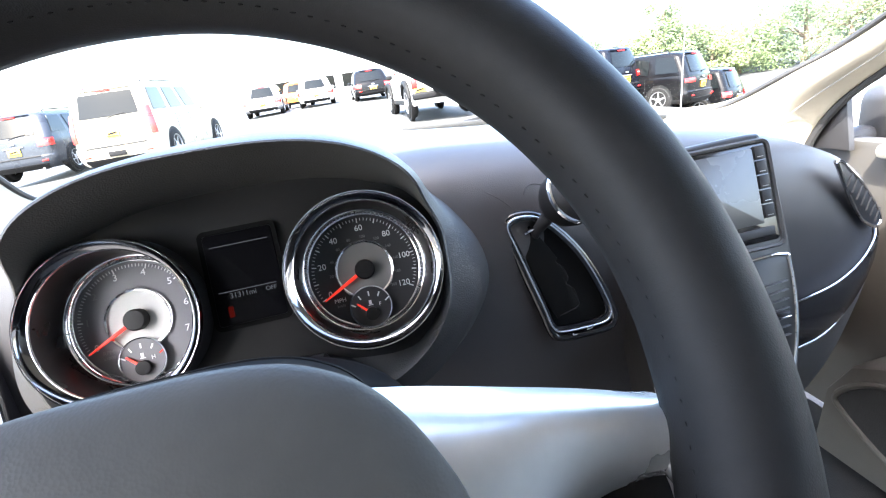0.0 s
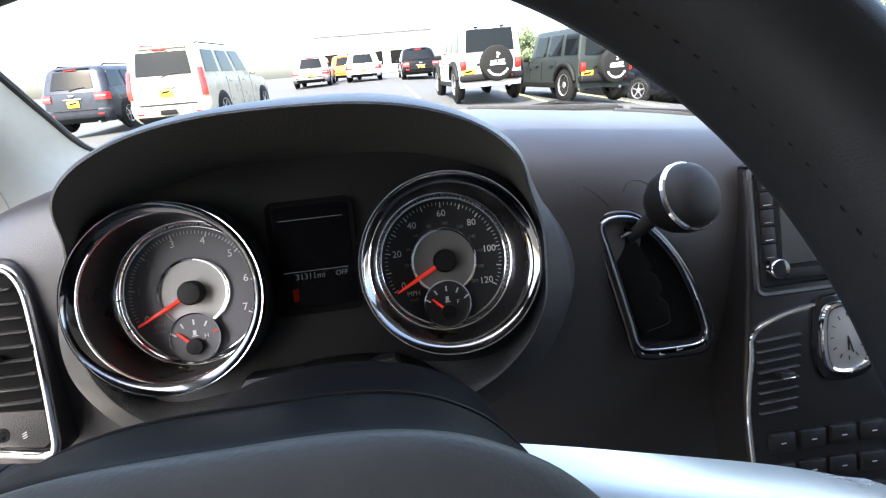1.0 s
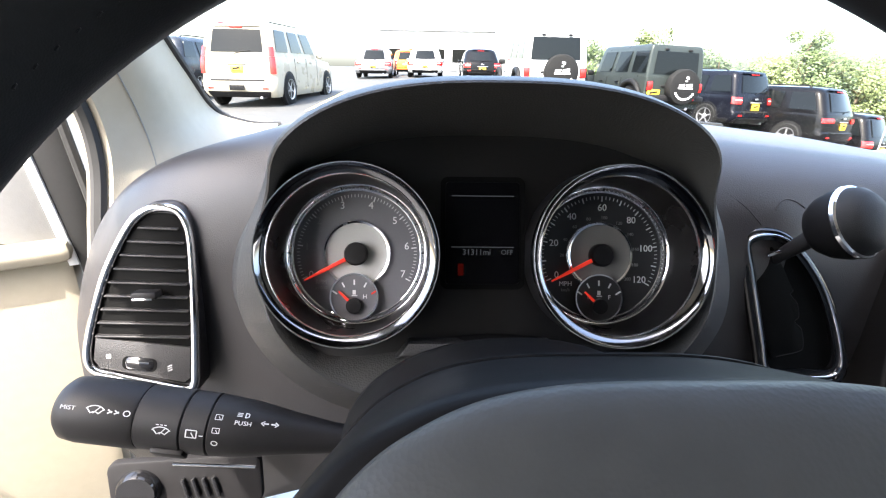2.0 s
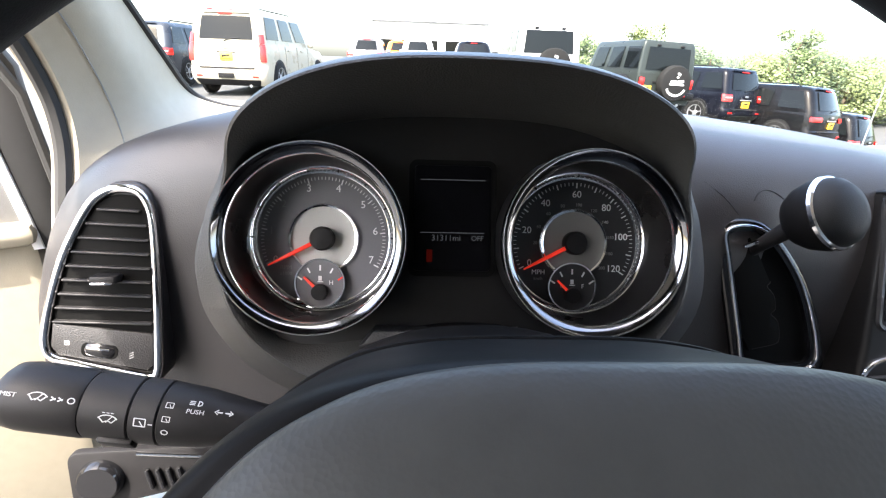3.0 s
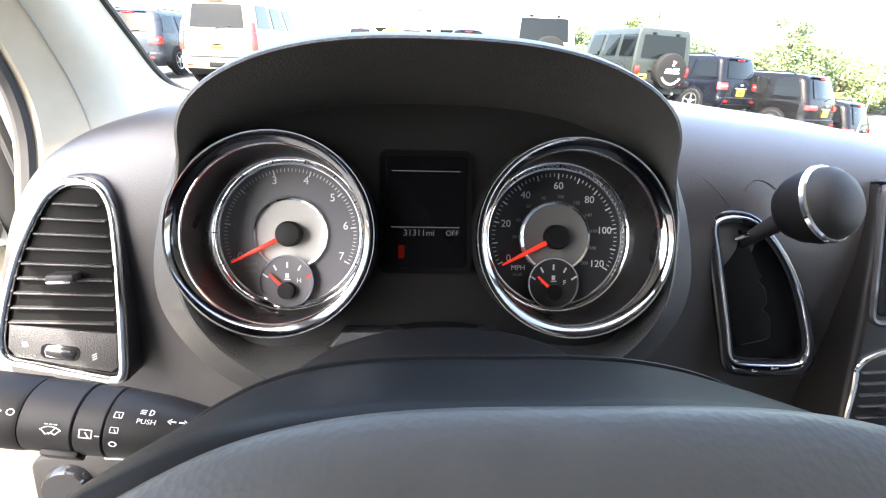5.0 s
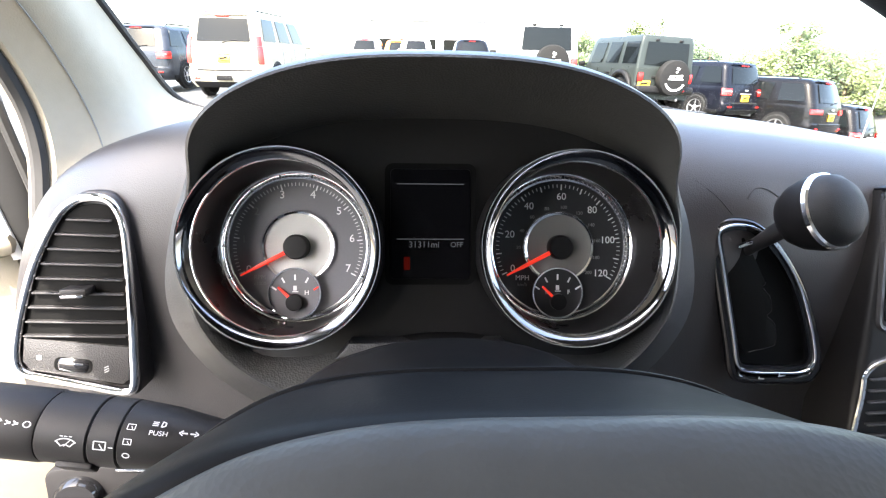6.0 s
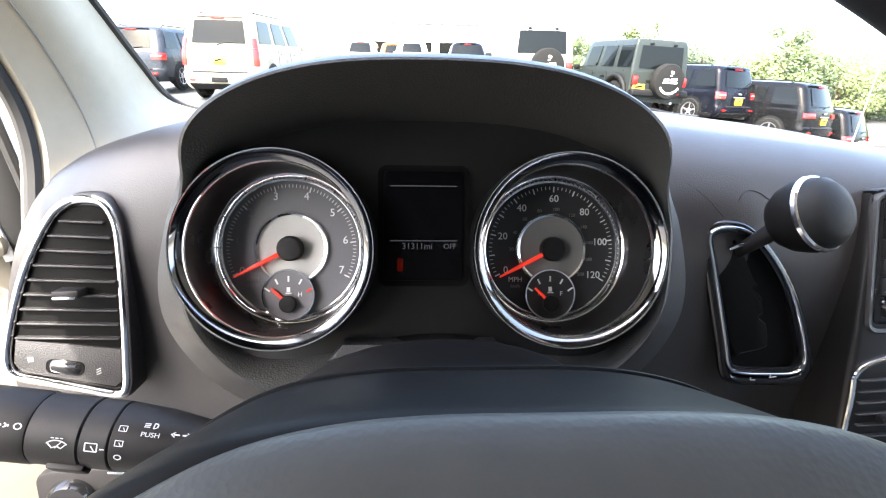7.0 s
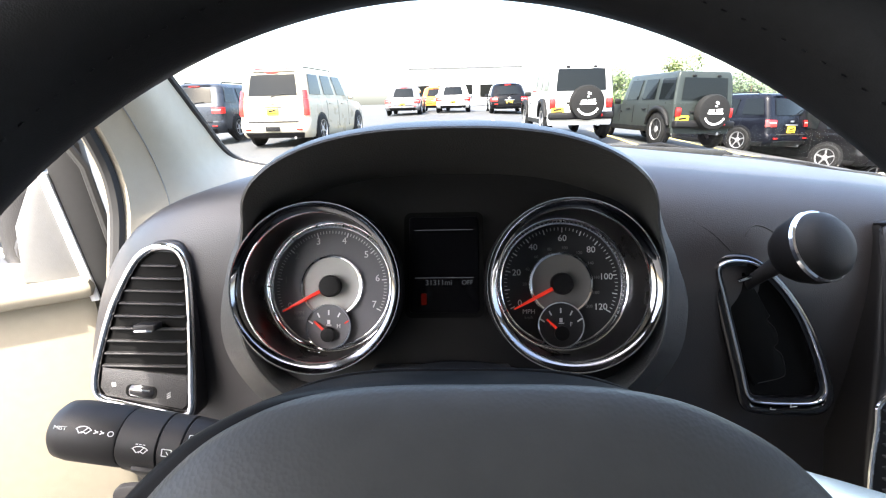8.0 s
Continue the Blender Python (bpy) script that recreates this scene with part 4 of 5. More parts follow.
part("knob_cap", lathe([(0.0295, 0.0112), (0.0274, 0.018), (0.0208, 0.0239), (0.0098, 0.0272), (0, 0.0278)], 48, KM), LEATHER, gear)

# ---- centre stack ----
CM = stand((0.512, 0.045, 1.010), (0, 0.29, 0.957), (-0.05, -0.957, 0.29)) @ Matrix.Scale(1.02, 4)
stack = tagged(thing("centre_stack", CM), "black centre stack with touch screen, clock and air vents", "centre console")
so = [(-0.097, 0.060), (-0.093, 0.070), (-0.080, 0.077), (0.055, 0.080), (0.074, 0.073), (0.082, 0.058), (0.087, -0.06), (0.082, -0.15), (0.05, -0.28), (0.03, -0.40), (-0.09, -0.40), (-0.114, -0.2), (-0.104, -0.06)]
so = [(p.x, p.y) for p in spline(so, 60, True)]
part("fascia", prism(so, 0.06, 0.006, Matrix.Translation((0, 0, -0.06)), 4), PANEL, stack, "satin black fascia")
SC = Matrix.Translation((-0.008, 0.010, 0))
part("recess_rim", sweep([(x - 0.008, y + 0.008, -0.001) for x, y in round_rect(0.172, 0.124, 0.008)], [(-0.004, -0.003), (0.003, -0.003), (0.003, 0.001), (0.001, 0.0035), (-0.002, 0.0025)]), SOFT, stack)
scr = part("screen_unit", prism(round_rect(0.164, 0.116, 0.005), 0.006, 0.002, SC @ Matrix.Translation((0, 0, -0.005))), GLOSSY, stack, "dark touch screen radio")
part("screen", prism(round_rect(0.122, 0.088, 0.002), 0.0012, 0.0003, SC @ Matrix.Translation((0.003, 0.008, 0.001))), SCREEN, scr)
part("lower_strip", box(0.150, 0.010, 0.003, SC @ Matrix.Translation((0.0, -0.046, 0.002)), 0.001), BLACK, scr)
for s in (-1, 1):
    for i in range(5):
        m = SC @ Matrix.Translation((s * 0.0715 + (0.001 if s > 0 else 0), 0.046 - i * 0.0172, 0.0015))
        part("button", box(0.013, 0.0158, 0.003, m, 0.0008), BLACK, scr)
        bars("symbol", [(0, -0.0055, 0.009, 0.0008, 0)], m @ Matrix.Translation((0, 0, 0.0016)), PRINT if i % 2 else INK_DIM, scr)
part("volume_knob", lathe([(0.0092, 0.001), (0.0088, 0.009), (0.0, 0.010)], 28, SC @ Matrix.Translation((-0.066, -0.039, 0))), GLOSSY, scr)
part("volume_ring", lathe([(0.0095, 0.001), (0.0098, 0.0065), (0.0092, 0.0085), (0.0085, 0.009)], 28, SC @ Matrix.Translation((-0.066, -0.039, 0))), CHROME, scr)
# vents, clock and switches below
vo = [(-0.106, -0.115), (-0.103, -0.094), (-0.085, -0.082), (-0.04, -0.071), (0.03, -0.066), (0.070, -0.066), (0.079, -0.078), (0.074, -0.15), (0.045, -0.26), (0.025, -0.38), (-0.09, -0.38), (-0.113, -0.2)]
vo = [(p.x, p.y) for p in spline(vo, 96, True)]
part("vent_plate", prism(vo, 0.004, 0.001, Matrix.Translation((0, 0, -0.002))), PANEL, stack)
part("vent_frame", sweep([(x, y, 0.002) for x, y in vo], SQ(0.0022)), CHROME, stack, "chrome frame")
for x, w, n_ in ((-0.078, 0.046, 8), (0.052, 0.036, 7)):
    for i in range(n_):
        part("slat", box(w - 0.001 * i, 0.0016, 0.005, Matrix.Translation((x - 0.0008 * i, -0.098 - i * 0.0105, 0.0035)) @ pose(0, 0, 0, 8, 0, 4), 0.0005, 1), SOFT, stack)
    part("slider", box(0.015, 0.006, 0.010, Matrix.Translation((x, -0.133, 0.009)), 0.002), BLACK, stack)
    part("slider_tip", box(0.012, 0.0016, 0.0022, Matrix.Translation((x, -0.1355, 0.0142)), 0.0006), CHROME, stack)
ck = [(p.x - 0.010, p.y - 0.104) for p in spline([(-0.020, 0.028), (0.0, 0.033), (0.020, 0.030), (0.024, 0.010), (0.021, -0.022), (0.012, -0.032), (-0.010, -0.034), (-0.022, -0.026), (-0.025, 0.0)], 54, True)]
part("clock_surround", prism(inset(ck, 1.32, (-0.010, -0.104)), 0.006, 0.002), GLOSSY, stack)
part("clock_rim", sweep([(x, y, 0.008) for x, y in ck], SQ(0.0032)), CHROME, stack)
part("clock_face", prism(ck, 0.008, 0.0005), DISC_SHADED, stack, "pale analogue clock face")
for k in range(12):
    a = radians(30 * k)
    part("clock_tick", box(0.004, 0.0008, 0.0004, Matrix.Translation((-0.010 + 0.0165 * math.cos(a), -0.104 + 0.022 * math.sin(a), 0.0083)) @ pose(0, 0, 0, 0, 0, 30 * k)), BLACK, stack, smooth=0)
part("clock_hand", box(0.0012, 0.014, 0.0005, Matrix.Translation((-0.010, -0.111, 0.0086))), BLACK, stack, smooth=0)
part("clock_hand", box(0.0012, 0.017, 0.0005, Matrix.Translation((-0.008, -0.112, 0.0088)) @ pose(0, 0, 0, 0, 0, 16)), BLACK, stack, smooth=0)
for row in range(5):
    for i in range(4):
        m = Matrix.Translation((-0.082 + i * 0.032 - 0.002 * row, -0.205 - row * 0.032, 0.003))
        part("switch", box(0.027, 0.020, 0.006, m, 0.002), BLACK, stack)
        bars("symbol", [(0, 0, 0.006, 0.0012, 0)], m @ Matrix.Translation((0, 0, 0.0032)), PRINT, stack)

# ---- passenger side of the dash ----
pts = []
for i in range(36):
    x = 0.60 + 0.375 * i / 35
    t = smoothstep(0.72, 0.98, x)
    pts.append((x, smooth_table(x, DASH_FACE, 0.03) - 0.020, 0.792 + 0.060 * t, 0.040 - 0.032 * t))
strip = [[(x, y + 0.006, z + h) for x, y, z, h in pts], [(x, y, z + h * 0.7) for x, y, z, h in pts], [(x, y, z - h * 0.7) for x, y, z, h in pts], [(x, y + 0.006, z - h) for x, y, z, h in pts]]
trim = tagged(thing("dash_trim"), "glossy black dash strip with chrome edges", "trim", kind="structure")
part("strip", thick(grid(strip), 0.004), GLOSSY, trim)
for row in (strip[0], strip[3]):
    part("chrome_line", tube(row, 0.002, 8), CHROME, trim)
RM = stand((0.808, smooth_table(0.808, DASH_FACE, 0.03) - 0.010, 0.958), (0, 0.1, 0.99), (0.36, -0.93, 0.09)) @ Matrix.Diagonal((0.8, 0.9, 1, 1))
vent2 = tagged(thing("air_vent", RM), "black air vent with chrome frame at the passenger side", "air vent")
ro = [(-0.112, 0.071), (-0.085, 0.064), (-0.05, 0.045), (0.0, 0.017), (0.045, -0.015), (0.080, -0.042), (0.092, -0.060), (0.070, -0.068), (0.011, -0.046), (-0.03, -0.016), (-0.067, 0.020), (-0.098, 0.054)]
ro = [(p.x, p.y) for p in spline(ro, 60, True)]
part("plate", prism(ro, 0.004, 0.001), BLACK, vent2)
part("frame", sweep([(x, y, 0.003) for x, y in ro], SQ(0.0028)), CHROME, vent2)
for i in range(7):
    part("slat", box(0.030, 0.002, 0.003, Matrix.Translation((-0.062 + i * 0.022, 0.034 - i * 0.0135, 0.0045)) @ pose(0, 0, 0, 20, 0, 40), 0.0006, 1), BLACK, vent2)

# ---- vehicles on the lot ----
def paint(name, color, rough=0.3, metal=0.0, coat=0.05):
    return mat(name, color, rough, metal, var=0.05, var_size=2, coat=coat, spec=0.12)


WHITE = paint("white_vehicle_paint", (0.6, 0.6, 0.585))
CREAM = paint("pearl_white_vehicle_paint", (0.31, 0.28, 0.222))
SLATE = paint("slate_blue_vehicle_paint", (0.03, 0.034, 0.042), 0.3, 0.4)
GREEN = paint("dark_grey_green_vehicle_paint", (0.026, 0.031, 0.0295), 0.35, 0.3)
NAVY = paint("navy_blue_vehicle_paint", (0.004, 0.0046, 0.0075), 0.25, 0.1)
INKY = paint("black_vehicle_paint", (0.003, 0.003, 0.0035), 0.2)
RED = paint("red_vehicle_paint", (0.4, 0.03, 0.02))
DARK_RIM = mat("dark_alloy_wheel", (0.05, 0.05, 0.052), 0.4, 0.6, var=0.1, var_size=8)
ORANGE = paint("orange_vehicle_paint", (0.6, 0.16, 0.03))
GREY = paint("grey_vehicle_paint", (0.2, 0.2, 0.21), 0.3, 0.5)


def plan_ring(w, y0, y1, rc, bulge):
    """A rounded plan outline: rear, right side, front, left side; 13 points a straight, 4 a corner."""
    pts = []
    for i in range(13):
        u = i / 6 - 1
        pts.append((u * (w - rc), y0 - bulge * (1 - u * u)))
    for i in range(1, 5):
        a = radians(-90 + 18 * i)
        pts.append((w - rc + rc * math.cos(a), y0 + rc + rc * math.sin(a)))
    for i in range(13):
        pts.append((w, y0 + rc + (y1 - y0 - 2 * rc) * i / 12))
    for i in range(1, 5):
        a = radians(18 * i)
        pts.append((w - rc + rc * math.cos(a), y1 - rc + rc * math.sin(a)))
    for i in range(13):
        u = 1 - i / 6
        pts.append((u * (w - rc), y1 + bulge * (1 - u * u)))
    for i in range(1, 5):
        a = radians(90 + 18 * i)
        pts.append((-w + rc + rc * math.cos(a), y1 - rc + rc * math.sin(a)))
    for i in range(13):
        pts.append((-w, y1 - rc - (y1 - y0 - 2 * rc) * i / 12))
    for i in range(1, 5):
        a = radians(180 + 18 * i)
        pts.append((-w + rc + rc * math.cos(a), y0 + rc + rc * math.sin(a)))
    return pts


# corner radii, roof rounding, tumblehome, rear slope, front slope, rear bulge
STYLES = {"suv": (0.22, 0.16, 0.16, 0.30, 0.62, 0.07), "boxy": (0.16, 0.10, 0.12, 0.20, 0.62, 0.05), "jeep": (0.06, 0.045, 0.09, 0.06, 0.30, 0.015), "sedan": (0.22, 0.16, 0.20, 0.62, 0.85, 0.06)}


def vehicle(name, label, category, L, W, H, body, style="suv", wheel_r=0.36, belt=0.56, roof_paint=None, plate=True, spare=False, roof_lamp=False, lamp="wrap", cladding=True):
    """A vehicle with its rear at the origin, driving to +y."""
    v = thing(name, label=label, category=category)
    rc, rt, tumble, slope, rake, bulge = STYLES[style]
    jeep = style == "jeep"
    zb, clear = H * belt, 0.22 + 0.1 * jeep
    fw, rw = (L - 0.62, 0.62) if jeep else (L - 0.9, 0.88)
    y1 = L
    drop = 0.02 if jeep else 0.10

    def lower(z, off=0.0):
        q = (z - clear) / (zb - clear)
        w = W / 2 * lerp_table(q, [(0, 0.93), (0.1, 0.975), (0.3, 1.0), (0.72, 1.0), (0.9, 0.99), (1.0, 0.97)])
        if jeep:
            w = W / 2 * lerp_table(q, [(0, 0.95), (0.08, 0.97), (1.0, 0.965)])
            y0 = 0.0
        else:
            y0 = lerp_table(q, [(0, 0.07), (0.08, 0.0), (0.2, -0.06), (0.40, -0.06), (0.45, 0.0), (0.8, 0.012), (1.0, 0.05)])
        ye = y1 - lerp_table(q, [(0, 0.12), (0.15, 0.0), (0.6, 0.0), (0.85, 0.08), (1.0, 0.35)])
        out = []
        for x, y in plan_ring(w + off, y0 - off, ye + off, rc, bulge):
            x *= 1 - (0.2 if jeep else 0.08) * smoothstep(0.72 * L, L, y)
            out.append((x, y, z - q * drop * smoothstep(0.58 * L, 0.9 * L, y)))
        return out

    zs_ = [clear + (zb - clear) * q for q in (0, 0.04, 0.1, 0.2, 0.3, 0.4, 0.45, 0.6, 0.75, 0.86, 0.94, 0.98, 1.0)]
    rows = [lower(z) for z in zs_]
    top = rows[-1]
    rows.append([(x * 0.9, L * 0.45 + (y - L * 0.45) * 0.93, z + 0.004) for x, y, z in top])
    part("body", grid(rows, closed=True, cap=True), body, v)

    # greenhouse
    y0b = {"suv": 0.05, "boxy": 0.05, "jeep": 0.02, "sedan": 0.55}[style]
    y1b = L * (0.70 if not jeep else 0.63)

    def cab(z, off=0.0):
        q = (z - zb) / (H - zb)
        e = max(q - 0.74, 0) / 0.26
        sh = rt * (1 - math.sqrt(max(1 - e * e, 0)))
        w = W / 2 * (0.965 - tumble * max(q, 0) ** 1.2) - sh
        return [(x, y, z) for x, y in plan_ring(w + off, y0b + slope * q + sh - off, y1b - rake * q - sh + off, rc * 0.9, bulge)]

    rows = [cab(zb + (H - zb) * q) for q in (-0.03, 0.1, 0.25, 0.4, 0.55, 0.7, 0.78, 0.86, 0.92, 0.96, 0.99, 1.0)]
    cy = sum(p[1] for p in rows[-1]) / len(rows[-1])
    for k, dz in ((0.93, 0.008), (0.75, 0.022), (0.4, 0.032), (0.1, 0.034)):
        rows.append([(x * k, cy + (y - cy) * k, z + dz * (0.5 if jeep else 1)) for x, y, z in rows[11]])
    part("cab", grid(rows, closed=True, cap=True), roof_paint or body, v)

    def patch(surf, i0, i1, z0, z1, off, mirror=1):
        rows_ = []
        for j in range(7):
            ring = surf(z0 + (z1 - z0) * j / 6, off)
            rows_.append([(mirror * ring[i][0], ring[i][1], ring[i][2]) for i in range(i0, i1 + 1)])
        return thick(grid(rows_), -0.012)

    zc = lambda q: zb + (H - zb) * q
    part("rear_window", patch(cab, 1, 11, zc(0.12), zc(0.80), 0.006), AUTOGLASS, v)
    part("windscreen", patch(cab, 35, 45, zc(0.12), zc(0.82), 0.006), AUTOGLASS, v)
    spans = ((17, 20), (21, 24), (25, 28)) if style != "sedan" else ((18, 22), (23, 28))
    for m in (1, -1):
        for i0, i1 in spans:
            part("side_window", patch(cab, i0, i1, zc(0.14), zc(0.80), 0.005, m), AUTOGLASS, v)
        part("mirror", box(0.18, 0.09, 0.13, pose(m * (W / 2 + 0.07), L * 0.64, zb + 0.06), 0.04, 3), body if not jeep else TRIM, v)
        for u in (0.32, 0.52):
            part("door_handle", box(0.03, 0.2, 0.035, pose(m * (W / 2 + 0.002), L * u, zb - 0.13), 0.012, 1), TRIM if jeep else body, v)
        for u in (0.27, 0.45, 0.63):
            part("door_gap", tube([(m * (p[0] + 0.001), L * u, p[1]) for p in ((W / 2 * 0.985, zb - 0.03), (W / 2 * 1.0 - 0.002, zb - 0.25), (W / 2 - 0.004, clear + 0.2))], 0.006, 6), TRIM, v)
        if cladding:
            part("sill", patch(lower, 17, 28, clear + 0.01, clear + 0.13, 0.012, m), TRIM, v)
        if style in ("suv", "boxy"):
            yr0, yr1 = y0b + slope + 0.3, y1b - rake - 0.3
            part("roof_rail", tube([(m * W * 0.335, yr0, H - 0.02), (m * W * 0.34, yr0 + 0.12, H + 0.04), (m * W * 0.34, yr1 - 0.12, H + 0.04), (m * W * 0.335, yr1, H - 0.02)], 0.018, 8), TRIM, v)
        # tail lamps
        if jeep:
            t_ = part("tail_lamp", box(0.13, 0.07, 0.21, pose(m * (W / 2 - 0.12), -0.03, zb - 0.2), 0.02), TAIL, v)
            part("lamp_guard", box(0.155, 0.05, 0.235, pose(m * (W / 2 - 0.12), -0.012, zb - 0.2), 0.02), TRIM, t_)
            for y in (rw, fw):
                flare = [(m * (W / 2 + 0.02), y + (wheel_r + 0.12) * math.cos(radians(q)), wheel_r + (wheel_r + 0.10) * math.sin(radians(q))) for q in (12, 35, 58, 75, 90, 105, 122, 145, 168)]
                part("wing_flare", tube(flare, [0.04, 0.06, 0.068, 0.068, 0.068, 0.068, 0.068, 0.06, 0.04], 10), TRIM, v)
            part("door_hinge", box(0.03, 0.10, 0.04, pose(m * (W / 2 - 0.01), L * 0.62, zb - 0.2), 0.01, 1), TRIM, v)
        elif lamp == "tall":
            part("tail_lamp", patch(lower, 12, 15, zb - 0.42, zb - 0.01, 0.012, m), TAIL, v)
            part("tail_lamp", patch(cab, 12, 15, zb + 0.0, zb + 0.22, 0.012, m), TAIL, v)
        elif lamp == "low":
            part("tail_lamp", patch(lower, 10, 15, zb - 0.22, zb - 0.10, 0.012, m), TAIL, v)
        else:
            part("tail_lamp", patch(lower, 11, 16, zb - 0.23, zb - 0.05, 0.012, m), TAIL, v)
            part("lamp_band", patch(lower, 11, 14, zb - 0.135, zb - 0.115, 0.016, m), DISC, v)
        part("head_lamp", patch(lower, 35, 38, zb - 0.34, zb - 0.2, 0.008, m), DISC, v)
    if jeep:
        part("bumper", box(W * 0.98, 0.2, 0.17, pose(0, -0.06, clear + 0.22), 0.05, 3), TRIM, v)
        part("tow_hook", tube([(W * 0.3, -0.15, clear + 0.2), (W * 0.3, -0.2, clear + 0.22), (W * 0.3, -0.15, clear + 0.25)], 0.014, 8), TAIL, v)
        part("window_hinge", box(0.10, 0.03, 0.05, pose(-W * 0.2, y0b + slope * 0.9 - 0.03, zc(0.86)), 0.01, 1), TRIM, v)
        part("window_hinge", box(0.10, 0.03, 0.05, pose(W * 0.2, y0b + slope * 0.9 - 0.03, zc(0.86)), 0.01, 1), TRIM, v)
    else:
        part("rear_wiper", tube([(-0.05, y0b - bulge - 0.0, zc(0.06)), (0.1, y0b + slope * 0.12 - bulge - 0.02, zc(0.13)), (0.36, y0b + slope * 0.16 - bulge * 0.85 - 0.02, zc(0.17))], 0.011, 6), TRIM, v)
        part("badge", box(0.15, 0.02, 0.05, pose(0, -bulge - 0.005, zb - 0.09), 0.01, 1), ALLOY, v)
        part("lower_bumper", patch(lower, 0, 12, clear + 0.0, clear + 0.14, 0.012), TRIM, v)
        part("bumper_step", patch(lower, 1, 11, clear + (zb - clear) * 0.405, clear + (zb - clear) * 0.435, 0.012), TRIM, v)
        part("tailgate_handle", box(0.5, 0.03, 0.035, pose(0, -bulge - 0.004, zb - 0.185), 0.012, 1), ALLOY, v)
        part("spoiler", patch(cab, 1, 11, zc(0.90), zc(0.97), 0.05), roof_paint or body, v)
        part("stop_lamp", box(0.34, 0.03, 0.025, pose(0, y0b + slope * 0.88 - bulge - 0.02, zc(0.86)), 0.008, 1), TAIL, v)
        for m in (1, -1):
            part("reflector", box(0.16, 0.02, 0.04, pose(m * W * 0.36, -0.075, clear + 0.22), 0.006, 1), TAIL, v)
    part("exhaust", tube([(W * 0.28, -0.02, clear + 0.0), (W * 0.28, 0.3, clear + 0.0)], 0.035, 10), ALLOY, v)
    if plate:
        px, pz = (-W / 2 + 0.24, zb - 0.36) if jeep else (0, zb - 0.31)
        py = -0.04 if jeep else -bulge - 0.012
        p = part("number_plate", box(0.32, 0.02, 0.17, pose(px, py, pz), 0.004), YELLOW, v, "yellow plate")
        part("plate_print", box(0.2, 0.006, 0.045, pose(px, py - 0.012, pz + 0.02, 0, -8, 0)), TRIM, p, smooth=0)
        part("plate_print", box(0.24, 0.006, 0.02, pose(px, py - 0.012, pz - 0.04)), TRIM, p, smooth=0)
    if roof_lamp:
        part("roof_lamp", patch(cab, 1, 11, zc(0.955), zc(0.985), 0.056), TAIL, v, "red lamp strip along the roof edge")
        part("bumper_plate", box(0.40, 0.02, 0.12, pose(0, -0.145, clear + 0.24), 0.006), TRIM, v, "dark plate in the bumper")
    # wheels
    tyre = [(wheel_r * 0.62, -0.11), (wheel_r * 0.9, -0.115), (wheel_r * 0.985, -0.09), (wheel_r, -0.05), (wheel_r, 0.05), (wheel_r * 0.985, 0.09), (wheel_r * 0.9, 0.115), (wheel_r * 0.62, 0.11)]
    for m_ in (-1, 1):
        for y in (rw, fw):
            m = Matrix.Translation((m_ * (W / 2 - 0.09), y, wheel_r)) @ pose(0, 0, 0, 0, 90 * m_, 0)
            part("wheel_arch", lathe([(0, 0.094), (wheel_r + 0.055, 0.094), (wheel_r + 0.065, 0.08), (wheel_r + 0.065, 0.0)], 32, m), TRIM, v)
            w = part("wheel", lathe([*tyre], 32, m @ Matrix.Translation((0, 0, 0.01))), TYRE, v)
            part("hub", lathe([(0, 0.07), (wheel_r * 0.16, 0.075), (wheel_r * 0.2, 0.06), (wheel_r * 0.2, 0.0)], 20), ALLOY, w).data.transform(m @ Matrix.Translation((0, 0, 0.035)))
            part("rim", lathe([(wheel_r * 0.56, 0.03), (wheel_r * 0.62, 0.11), (wheel_r * 0.66, 0.115), (wheel_r * 0.65, 0.0)], 32, m @ Matrix.Translation((0, 0, 0.012))), ALLOY, w)
            for k in range(5 if not jeep else 7):
                part("spoke", box(wheel_r * 0.55, wheel_r * (0.16 if not jeep else 0.10), 0.03, m @ pose(0, 0, 0.08, 0, 0, 72 * k if not jeep else 51.4 * k) @ Matrix.Translation((wheel_r * 0.34, 0, 0)), 0.01, 1), ALLOY if not jeep else DARK_RIM, w)
    if spare:
        sz = zb - 0.19
        m = Matrix.Translation((0.1, -0.17, sz)) @ pose(0, 0, 0, 90, 0, 0)
        sp_ = part("spare_wheel", lathe([(0, 0.14), (0.3, 0.14), (0.385, 0.12), (0.405, 0.08), (0.405, -0.06), (0.37, -0.12), (0, -0.12)], 40, m), TYRE, v, "spare wheel in a black cover with white print")
        for x, z, w, h, r in ((0.02, 0.21, 0.08, 0.05, 20), (0.0, 0.14, 0.05, 0.03, 0), (-0.10, 0.04, 0.14, 0.045, -6), (0.09, 0.05, 0.16, 0.055, -6), (0.0, -0.02, 0.38, 0.035, 0)):
            part("cover_print", box(w, 0.008, h, pose(0.1 + x, -0.315, sz + z, 0, r, 0), 0.002), INK, sp_, smooth=0)
        for i in range(9):
            a = radians(-146 + 14 * i)
            part("cover_print", box(0.048, 0.008, 0.045, pose(0.1 + 0.27 * math.cos(a), -0.314, sz + 0.27 * math.sin(a), 0, -(math.degrees(a) + 90), 0), 0.002), INK, sp_, smooth=0)
        part("hinge_bar", box(0.5, 0.03, 0.05, pose(-0.1, -0.02, sz), 0.01), TRIM, v)
    return v


def park(v, x, y, turn=0.0, tilt=0.0, z=0.0):
    v.matrix_world = pose(x, y, ground_z(x, y + 1.5) + z, 0, tilt, turn)
    return v


